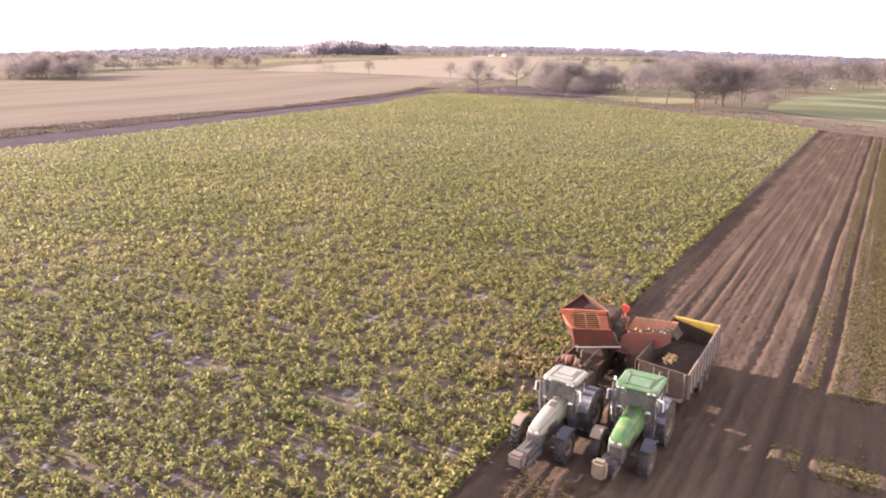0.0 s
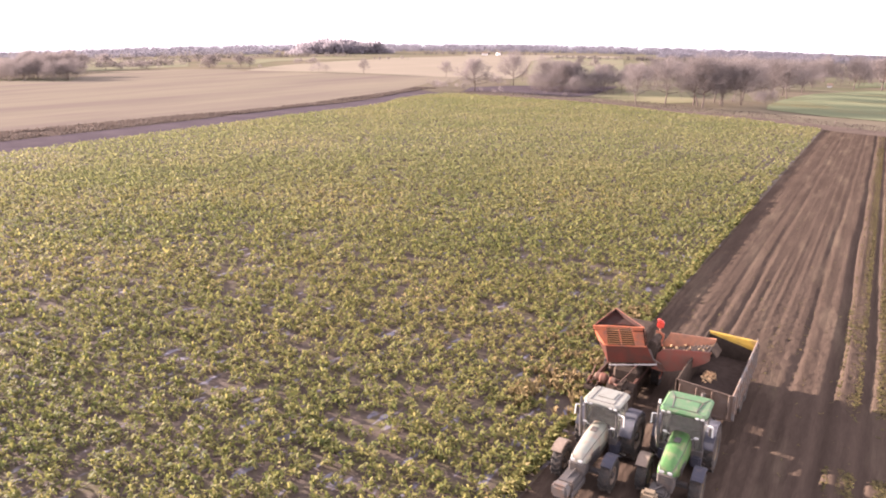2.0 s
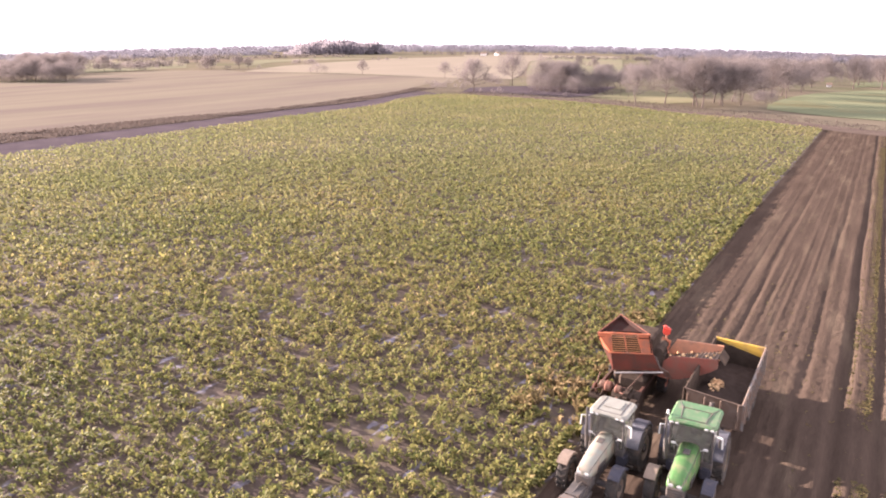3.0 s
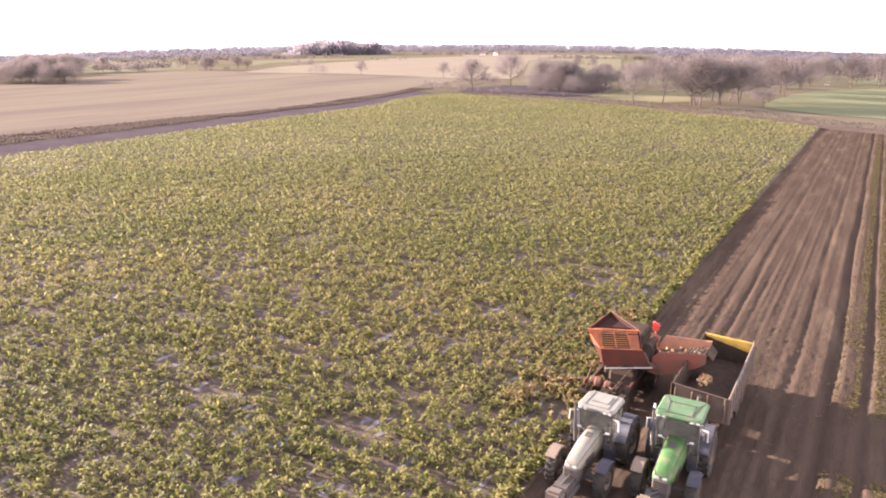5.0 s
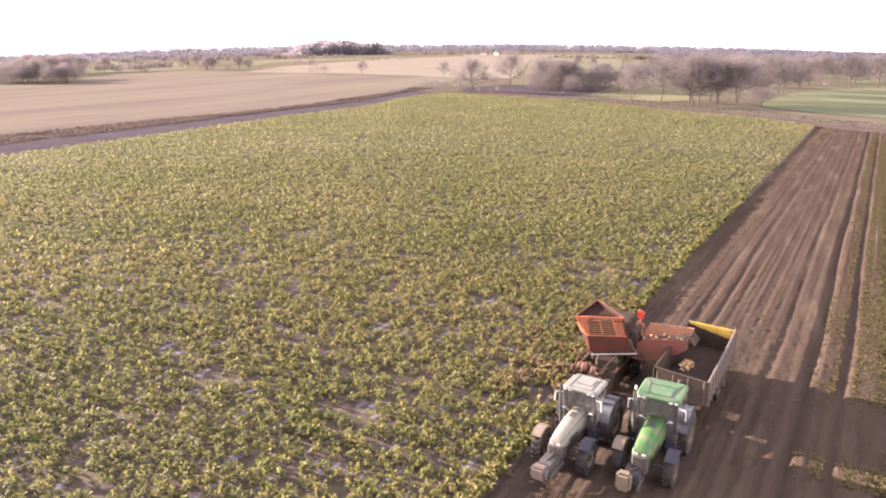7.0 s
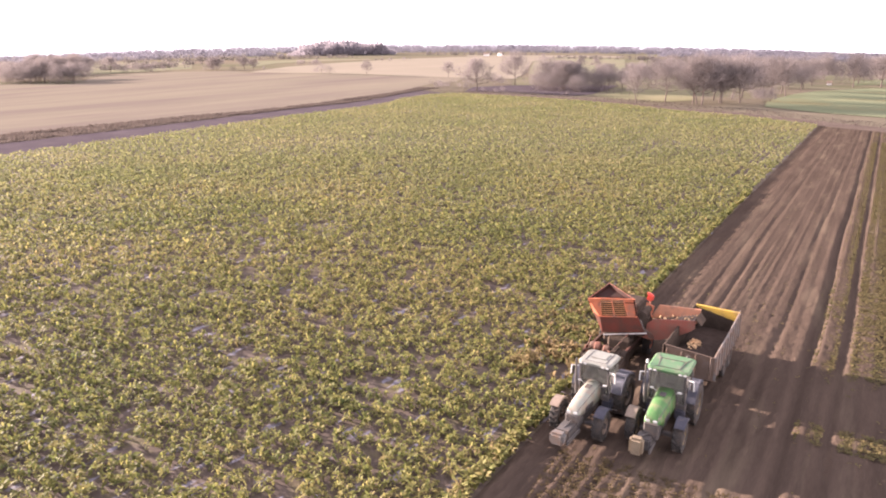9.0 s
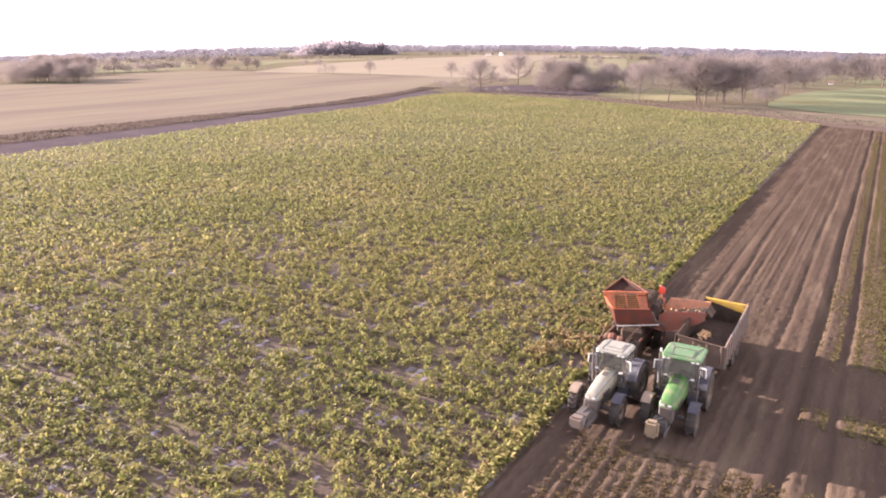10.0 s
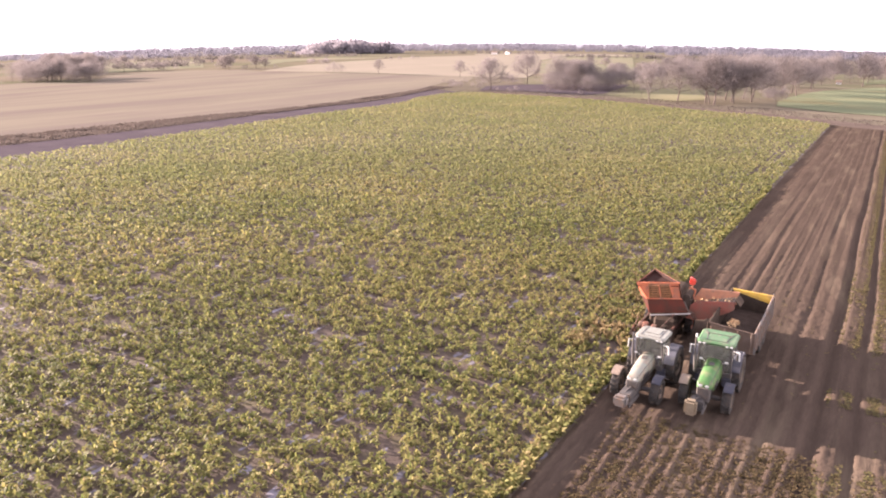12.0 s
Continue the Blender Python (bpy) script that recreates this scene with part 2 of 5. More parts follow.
def ground():
    d = np.concatenate([[0.5], np.arange(40, 400, 20), np.geomspace(400, 2300, 40), [2600, 3200, 4500]])
    a = np.radians(np.arange(0, 361, 1.5))
    D, A = np.meshgrid(d, a)
    X, Y = 5.7 - np.sin(A) * D, -26 + np.cos(A) * D
    I = np.arange(X.size).reshape(X.shape)
    Q = np.stack([I[:-1, :-1], I[:-1, 1:], I[1:, 1:], I[1:, :-1]], -1).reshape(-1, 4)[:, ::-1]
    ob = new("ground", fast_mesh("ground", np.stack([X, Y, lie(X, Y)], -1).reshape(-1, 3), Q, GRASSLAND))
    return tagged(ob, "dull green and tan winter farmland reaching the horizon", "ground", kind="structure")


def sheet(name, corners, z, material, label, category):
    """A piece of land that follows the lie of the ground, z over it."""
    bm = bmesh.new()
    bm.faces.new([bm.verts.new((x, y, 0)) for x, y in corners])
    for axis in (0, 1):
        lo, hi = min(c[axis] for c in corners), max(c[axis] for c in corners)
        for k in range(1, 24):
            at, n = [0, 0, 0], [0, 0, 0]
            at[axis], n[axis] = lo + (hi - lo) * k / 24, 1
            bmesh.ops.bisect_plane(bm, geom=bm.verts[:] + bm.edges[:] + bm.faces[:], plane_co=at, plane_no=n)
    for v in bm.verts:
        v.co.z = float(lie(v.co.x, v.co.y)) + z
    me = bpy.data.meshes.new(name)
    bmesh.ops.recalc_face_normals(bm, faces=bm.faces)
    bm.to_mesh(me)
    bm.free()
    me.materials.append(material)
    return tagged(new(name, me), label, category, kind="structure")


ground()
edge = [(float(LEFT_END(y)), y) for y in (34, 70, 108, 131, 142, 154, 167, 189)]
bank = [(float(BRUSH_FOOT(y)), y) for y in (212, 190, 166, 150, 124, 83, 44)]
back = [(float(BRUSH_BACK(y)), y) for y in (60, 95, 110, 132, 151, 162, 181, 203, 226)]
end = [(-130, 198), (-121, 199.5), (-104, 196), (-81, 191), (-60, 182), (-40, 168.5), (-25, 164)]
sheet("field_base", [(-112, -120), (FRONT_EDGE + 0.1, -120), (FRONT_EDGE + 0.1, STEP_Y), (BACK_EDGE + 0.1, STEP_Y + 0.3), (BACK_EDGE + 0.1, 146.5)] + end[::-1] + edge[::-1],
      0.24, FIELD_SOIL, "dark wet soil with thin ice under the crop", "soil")
sheet("ploughed_strip", [(-112.5, -120)] + edge + [(-131, 200)] + bank + [(-130, -120)], 0.14, PLOUGH,
      "dark purple-brown ploughed strip along the crop", "ploughed land")
sheet("field_bank", [(-130, -120)] + bank[::-1] + back[::-1] + [(-149, -120)], 0.10, BANK, "dark brown overgrown bank beside the ploughed strip", "bank")
sheet("stubble_field", [(-149.5, -160)] + back + [(-176, 259), (-172, 272), (-186, 302), (-197, 316), (-229, 308), (-258, 319), (-300, 322), (-367, 324), (-408, 346), (-456, 335), (-467, 295), (-439, 255),
                                                 (-367, 199), (-422, 194), (-430, 100), (-430, -160)], 0.08, STUBBLE, "tan dry stubble field beyond the ploughed strip", "stubble field")
sheet("pale_field", [(-375, 332), (-432, 430), (-449, 485), (-470, 551), (-473, 592), (-505, 688), (-492, 756), (-498, 938), (-406, 975), (-313, 666), (-194, 398), (-161, 315), (-194, 312), (-229, 312), (-258, 324),
                     (-300, 327), (-366, 328)], 0.12, PALE, "pale straw-coloured stubble field in the distance", "stubble field")
sheet("distant_field", [(-169, 348), (-150, 362), (-137, 423), (-281, 873), (-373, 890), (-311, 664), (-192, 398)], 0.16, FARGREEN, "dull olive winter field beyond the thicket", "field")
sheet("distant_field", [(-983, 595), (-777, 614), (-495, 382), (-490, 311), (-503, 296)], 0.16, FARGREEN, "dull olive winter field past the stubble", "field")
sheet("distant_field", [(-452, 405), (-526, 513), (-531, 586), (-512, 686), (-612, 679), (-630, 590)], 0.18, FARGREEN, "dull olive winter field beside the pale stubble", "field")
sheet("distant_stubble", [(-1125, 689), (-1028, 679), (-936, 616), (-1018, 621)], 0.3, PALE, "thin pale strip of far stubble", "stubble field")
sheet("distant_stubble", [(-719, 503), (-669, 525), (-605, 473), (-671, 468)], 0.3, PALE, "thin pale strip of far stubble", "stubble field")
sheet("distant_stubble", [(-558, 958), (-352, 1080), (-307, 943), (-500, 857)], 0.3, PALE, "thin pale strip of far stubble below the woods", "stubble field")
sheet("rough_grass", [(-165, 226), (-152, 213), (-139, 214)] + [(x - 2, y + 10) for x, y in end[1:]] + [(-12, 163), (7, 150), (60, 115), (90, 95), (90, 160), (60, 168), (7, 181), (-8, 187), (-24, 200), (-28, 228), (-38, 240), (-47, 213),
                      (-55, 200), (-68, 205), (-83, 213), (-90, 209), (-113, 215), (-134, 211), (-146, 241), (-137, 262), (-162, 314), (-186, 301), (-171, 272), (-175, 258)], 0.06, ROUGH,
      "rough brown grass round the end of the field", "grass")
sheet("dirt_track", [(-131, 200)] + end[1:] + [(-11, 152), (7, 140), (60, 105), (90, 85), (90, 96), (60, 116), (7, 152), (-11, 164)] + [(x - 2, y + 11) for x, y in end[:0:-1]], 0.18, TRACK,
      "brown dirt track along the end of the field", "track")
sheet("ploughed_field", [(-133, 212), (-145, 241), (-136, 260), (-118, 282), (-96, 287), (-86, 225), (-89, 211), (-113, 217)], 0.10, PLOUGH, "dark ploughed patch before the thicket", "ploughed land")
sheet("paddock", [(-82, 215), (-81, 247), (-75, 274), (-64, 273), (-50, 226), (-47, 214), (-55, 201), (-68, 206)], 0.12, PADDOCK, "olive green paddock under bare trees", "paddock")
sheet("wheat_field", [(-24, 201), (-27, 228), (-24, 274), (-19, 305), (8, 376), (60, 400), (160, 400), (160, 120), (60, 169), (7, 182), (-8, 188)], 0.14, GREEN, "bright green field of winter wheat", "wheat field")
sheet("wheat_field", [(-12, 427), (5, 506), (60, 540), (60, 420), (6, 408), (-8, 382)], 0.14, GREEN, "strip of green winter wheat behind the trees", "wheat field")


def harvested_land():
    """Lifted land with ridges along the rows, wheel ruts and a deep furrow."""
    xs = np.concatenate([np.arange(-6.2, 9.4, 0.085), np.arange(9.5, 30, 0.8)])
    ys = np.concatenate([np.arange(-60, -16, 1.6), np.arange(-16, 45, 0.2), np.arange(45, 148, 0.4)])
    X, Y = np.meshgrid(xs, ys)
    edge = np.where(Y < STEP_Y, FRONT_EDGE, BACK_EDGE)
    soft = np.clip((X - edge) / 0.25, 0, 1)
    wander = 0.10 * (waves(Y, X * 0, 9, 3) - 0.5)
    ridge = (0.013 * np.cos(2 * np.pi * (X - wander) / 0.82) + 0.008 * np.cos(2 * np.pi * (X + wander) / 0.41 + 1)) * (0.3 + 1.3 * waves(X, Y / 9, 1.6, 10))
    rough = 0.028 * (waves(X, Y / 20, 0.35, 5) - 0.5) + (0.03 * (waves(X, Y, 0.6, 7) - 0.5) + 0.05 * (waves(X, Y, 0.22, 6) - 0.5)) * np.clip((45 - Y) / 25, 0, 1)
    Z = ridge * (0.6 + 0.8 * waves(X, Y / 9, 3.0, 8)) + rough
    for x0, w, d in ((4.75, 0.28, 0.20), (6.35, 0.26, 0.17), (2.9, 0.22, 0.07), (-1.2, 0.2, 0.06), (-2.3, 0.25, 0.06), (-4.0, 0.22, 0.07), (8.2, .25, .12)):
        Z -= d * np.exp(-((X - x0 - wander * 2) / w) ** 2)
    Z += 0.06 * np.exp(-((X - 5.3) / 0.25) ** 2) + 0.04 * np.exp(-((X - 4.3) / 0.2) ** 2)
    Z = Z * np.clip(1.2 - Y / 90, 0.35, 1)
    Z -= 0.13 * np.exp(-((X - edge - 0.9) / 0.7) ** 2)      # trough along the standing crop, sunk to lengthen its shadow
    ahead = np.clip((-4.0 - Y) / 1.5, 0, 1)      # untouched rows before the tractors
    Z = Z * (1 - 0.4 * ahead) + ahead * ((0.019 + 0.020 * waves(X, Y / 3, 2.0, 9)) * np.cos(2 * np.pi * (X + wander) / 0.5) + 0.05 * (waves(X, Y, 0.25, 11) - 0.5) + 0.06 * (waves(X, Y * 0.7, 0.17, 12) - 0.5))
    Z = np.where(X > 9.4, 0.02, Z) * soft - 0.03 * (1 - soft) * 3
    ny, nx = X.shape
    Z = Z + lie(X, Y) + 0.3
    V = np.stack([X, Y, Z], -1).reshape(-1, 3)
    I = np.arange(ny * nx).reshape(ny, nx)
    Q = np.stack([I[:-1, :-1], I[:-1, 1:], I[1:, 1:], I[1:, :-1]], -1).reshape(-1, 4)
    cx, cy = (X[:-1, :-1] + X[1:, 1:]).ravel() / 2, (Y[:-1, :-1] + Y[1:, 1:]).ravel() / 2
    keep = (cx > np.where(cy < STEP_Y, FRONT_EDGE, BACK_EDGE) - 0.1) & (cy < FAR_END(cx))
    ob = new("harvested_soil", fast_mesh("harvested_soil", V, Q[keep], SOIL))
    return tagged(ob, "brown harvested soil with ridges, ruts and furrows", "soil", kind="structure")


harvested_land()


# ---- leaves: rosettes of arched blades, joined ----
def leaf_field(name, px, py, pz, leaves, size, wide, material, label, category, bend=True, flat=False, rise=0.45, reach=0.42):
    """One joined mesh of plants at px, py, each with that many leaves."""
    n = len(px)
    k = n * leaves
    X, Y, Z = (np.repeat(a, leaves) for a in (px, py, pz))
    S = np.repeat(size * (0.7 + 0.6 * rng.random(n)), leaves) * (0.7 + 0.5 * rng.random(k))
    th = rng.random(k) * 2 * np.pi
    lift = (0.05 + 0.25 * rng.random(k)) if flat else (rise + (1.45 - rise) * rng.random(k))
    dx, dy = np.cos(th), np.sin(th)
    c, s = np.cos(lift), np.sin(lift)
    Wd = S * wide * (0.7 + 0.6 * rng.random(k))
    sx, sy = -dy, dx
    tw = (rng.random(k) - 0.5) * 1.2
    base = np.stack([X + dx * S * 0.08, Y + dy * S * 0.08, Z], -1)
    mid = np.stack([X + dx * c * S * 0.6, Y + dy * c * S * 0.6, Z + s * S * 0.75], -1)
    tip = np.stack([X + dx * (c * S * 0.6 + S * reach), Y + dy * (c * S * 0.6 + S * reach), Z + s * S * 0.75 + S * (0.3 * (rng.random(k) - 0.72) + 0.8 * (0.42 - reach))], -1)
    side = np.stack([sx * Wd, sy * Wd, tw * Wd], -1)
    if bend:
        V = np.stack([base - side * 0.25, base + side * 0.25, mid + side, mid - side, tip + side * 0.35, tip - side * 0.35], 1).reshape(-1, 3)
        o = np.arange(k) * 6
        Q = np.concatenate([np.stack([o, o + 1, o + 2, o + 3], -1), np.stack([o + 3, o + 2, o + 4, o + 5], -1)])
    else:
        V = np.stack([base - side * 0.4, base + side * 0.4, (mid + tip) / 2 + side, (mid + tip) / 2 - side], 1).reshape(-1, 3)
        o = np.arange(k) * 4
        Q = np.stack([o, o + 1, o + 2, o + 3], -1)
    ob = new(name, fast_mesh(name, V, Q, material))
    return tagged(ob, label, category, kind="stuff")


def beet_plants(name, px, py, pz, leaves, size, wide, material, label, category):
    """One joined mesh of mounded plants: crinkled blades on unseen stalks, high in the middle and drooping round the rim."""
    n = len(px)
    k = n * leaves
    X, Y, Z = (np.repeat(a, leaves) for a in (px, py, pz))
    S = np.repeat(size * (0.65 + 0.7 * rng.random(n)), leaves)
    th = rng.random(k) * 2 * np.pi
    far = np.sqrt(rng.random(k))
    r, h = S * 0.52 * far, S * (0.95 - 0.62 * far ** 2) * (0.75 + 0.45 * rng.random(k))
    tilt = 1.3 - 1.35 * far + rng.normal(0, 0.45, k)
    turn = th + rng.normal(0, 0.6, k)
    dx, dy, half = np.cos(turn), np.sin(turn), S * 0.28 * (0.7 + 0.6 * rng.random(k))
    along = np.stack([dx * np.cos(tilt), dy * np.cos(tilt), np.sin(tilt)], -1) * half[:, None]
    W = S * wide * (0.7 + 0.6 * rng.random(k))
    side = np.stack([-dy * W, dx * W, (rng.random(k) - 0.5) * 1.3 * W], -1)
    c = np.stack([X + np.cos(th) * r, Y + np.sin(th) * r, Z + h], -1)
    sag = np.stack([0 * h, 0 * h, half * 0.45], -1)
    V = np.stack([c - along - side * 0.35, c - along + side * 0.35, c + side, c - side, c + along + side * 0.5 - sag, c + along - side * 0.5 - sag], 1).reshape(-1, 3)
    o = np.arange(k) * 6
    Q = np.concatenate([np.stack([o, o + 1, o + 2, o + 3], -1), np.stack([o + 3, o + 2, o + 4, o + 5], -1)])
    ob = new(name, fast_mesh(name, V, Q, material))
    return tagged(ob, label, category, kind="stuff")


def crop_points(dx, dy, jitter, near, far, gaps):
    """Plants in rows along y, within a ring round the corner of the field where the machines stand."""
    gx, gy = np.meshgrid(np.arange(-138, FRONT_EDGE, dx), np.arange(-58, 209, dy))
    x, y = gx.ravel(), gy.ravel()
    d = np.hypot(x - 4, y + 26) + 16 * (np.random.default_rng(len(x)).random(len(x)) - 0.5) * (near > 0 or far < 300)
    seen = (x > -26 - (y + 27) * 1.75) & (y > -30 + (x + 22) * 0.62)      # the side that the machines are flown past
    ok = (seen if far < 300 else True) & (d >= near) & (d < far) & (x > LEFT_END(y)) & (y < FAR_END(x)) & (x < np.where(y < STEP_Y, FRONT_EDGE, BACK_EDGE) - 0.15)
    x, y = x[ok], y[ok]
    y = y + (rng.random(len(x)) - 0.5) * dy
    x = x + (rng.random(len(x)) - 0.5) * jitter
    hole = 0.2 * waves(x, y, 2.1, 21) + 0.8 * waves(x * 1.2, y, 0.72, 22)
    ok = hole > gaps + 0.14 * (waves(x, y, 14, 23) - 0.5)
    ok &= (y < 70) | (np.minimum(np.abs(x + 8.4), np.abs(x + 9.5)) > 0.16) | (waves(y, x * 0, 3, 27) > 0.6)      # wheel tracks of the sprayer
    return x[ok], y[ok]


gx, gy = np.meshgrid(np.arange(-125, FRONT_EDGE - 1, 0.9), np.arange(-58, 90, 0.9))
gx, gy = gx.ravel() + rng.uniform(-.3, .3, gx.size), gy.ravel() + rng.uniform(-.3, .3, gx.size)
ok = ~((gx > -26 - (gy + 27) * 1.75) & (gy > -30 + (gx + 22) * 0.62)) & (gx > LEFT_END(gy)) & (np.hypot(gx - 4, gy + 26) < 118)
leaf_field("beet_crop", gx[ok], gy[ok], lie(gx[ok], gy[ok]) + 0.25, 5, 0.5, 0.26, LEAF, "yellowing green sugar beet leaves in rows", "beet crop", bend=False)
CROP = ("yellowing green sugar beet leaves in rows", "beet crop")
for nm, args, leaves, size, wide in (("beet_crop", (0.50, 0.42, 0.17, 0, 57, 0.31), 19, 0.39, 0.105),
                                     ("beet_crop", (0.50, 0.42, 0.17, 57, 115, 0.28), 9, 0.42, 0.165),
                                     ("beet_crop", (0.5, 0.58, 0.4, 115, 320, 0.22), 4, 0.45, 0.235)):
    x, y = crop_points(*args)
    pale = rng.random(len(x)) < np.clip((np.hypot(x - 4, y + 26) - 50) / 60, 0, 1)      # haze put into the leaf colour, on more plants farther off
    for ok, m in ((pale, HAZELEAF), (~pale, LEAF)):
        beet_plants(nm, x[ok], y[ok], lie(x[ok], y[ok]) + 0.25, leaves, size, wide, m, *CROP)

# the outermost rows, set taller and closer so that they shade the lifted soil
ey = np.concatenate([np.arange(-30, STEP_Y, 0.24)] * 2 + [np.arange(STEP_Y, 60, 0.36)] * 2)
ex = np.where(ey < STEP_Y, FRONT_EDGE, BACK_EDGE) - rng.choice([0.12, 0.5], len(ey)) + rng.uniform(-0.1, 0.1, len(ey))
leaf_field("beet_crop", ex, ey + rng.uniform(-0.1, 0.1, len(ey)), np.full(len(ey), -0.05), 18, 0.45, 0.095, LEAF, *CROP, rise=0.7, reach=0.3)

# plants browned and torn beside the harvester
wx, wy = rng.normal(-7.0, 1.1, 460), rng.uniform(1.5, 18, 460)
ok = (wx < np.where(wy < STEP_Y, FRONT_EDGE, BACK_EDGE) - 0.3) & (waves(wx, wy, 1.2, 71) > 0.35)
leaf_field("torn_tops", wx[ok], wy[ok], np.full(ok.sum(), -0.05), 14, 0.46, 0.07, TORN, "brown torn beet leaves beside the harvester", "beet crop", rise=0.8, reach=0.25)


def litter():
    """Cut leaves left on the lifted land, thicker past the furrow and before the tractors."""
    n = 160000
    x, y = rng.uniform(-4.6, 9.0, n), np.concatenate([rng.uniform(-50, 30, n // 2), rng.uniform(-24, 145, n - n // 2)])
    # leaves left out in the machines' and crop's shadow, thick in the sunlit gap
    keep = np.where(x > 5.0, 0.8 * (np.abs(x - 6.35) > 0.35) * np.where((y > -3.8) & (y < 10), np.where((y > 1.8) & (y < 3.8), 2.4, 0.02), 1), np.where(y < -3.8, 0.9, np.where(y < 10, 0.006, 0.022)) * (x > np.where(y < STEP_Y, FRONT_EDGE, BACK_EDGE) + 1.7) * (1 - np.where(y < -3.8, 0.25, 0.9) * sum(np.exp(-((x - c) / 0.42) ** 2) for c in (-4.2, -2.6, -1.1, 0.75, 2.5, 4.7)))) * (0.25 + 1.3 * waves(x, y, 1.3, 31) ** 2 * (0.4 + waves(x * 3, y * 0.4, 1.2, 32)))
    ok = (rng.random(n) < keep) & ((y < STEP_Y) | (x > BACK_EDGE)) & (y < FAR_END(x) - 1)
    lane_x, lane_y = rng.uniform(5.2, 9.2, 60000), rng.uniform(8, 120, 60000)      # thicker beyond the furrow
    more = (rng.random(60000) < (0.25 + 0.6 * waves(lane_x * 2, lane_y * 0.3, 2, 35)) * np.clip((lane_y - 8) / 15, 0, 1)) & (np.abs(lane_x - 6.35) > 0.35) & (lane_y < FAR_END(lane_x) - 2)
    x, y = np.concatenate([x[ok], lane_x[more]]), np.concatenate([y[ok], lane_y[more]])
    brown = (y < -3.8) & (x < 5)
    for ok, m in ((brown, DEADLEAF), (~brown, LITTER)):
        leaf_field("leaf_litter", x[ok], y[ok], lie(x[ok], y[ok]) + 0.3, 3, 0.15, 0.2, m, "wilted cut beet leaves strewn on the soil", "leaf litter", bend=False, flat=True)


litter()


def cut_tops():
    """Topped beet leaves still standing in rows before the tractors."""
    n = 60000
    x, y = rng.uniform(-4.2, 8.5, n), rng.uniform(-46, -4.6, n)
    row = np.cos(2 * np.pi * (x + 0.05 * waves(y, x * 0, 9, 3)) / 0.5)
    # no tops in the strip kept dark as the crop's shadow
    ok = (x > FRONT_EDGE + 1.7) & (rng.random(n) < np.clip(0.10 + 0.22 * row, 0.01, 1) * (0.3 + waves(x, y, 0.9, 34)))
    leaf_field("cut_tops", x[ok], y[ok], np.full(ok.sum(), 0.0), 5, 0.12, 0.16, DEADLEAF, "wilted brown beet tops left in rows on the soil", "leaf litter", bend=False, rise=0.3)


cut_tops()


# ---- trees, hedges and woods ----
def prism(V, F, p, q, r0, r1, sides=5):
    """A tapered limb from p to q."""
    d = (q - p).normalized()
    u = d.orthogonal().normalized()
    w = d.cross(u)
    o = len(V)
    for c, r in ((p, r0), (q, r1)):
        for k in range(sides):
            a = 2 * math.pi * k / sides
            V.append(tuple(c + (u * math.cos(a) + w * math.sin(a)) * r))
    for k in range(sides):
        m = (k + 1) % sides
        F.append((o + k, o + m, o + sides + m, o + sides + k))


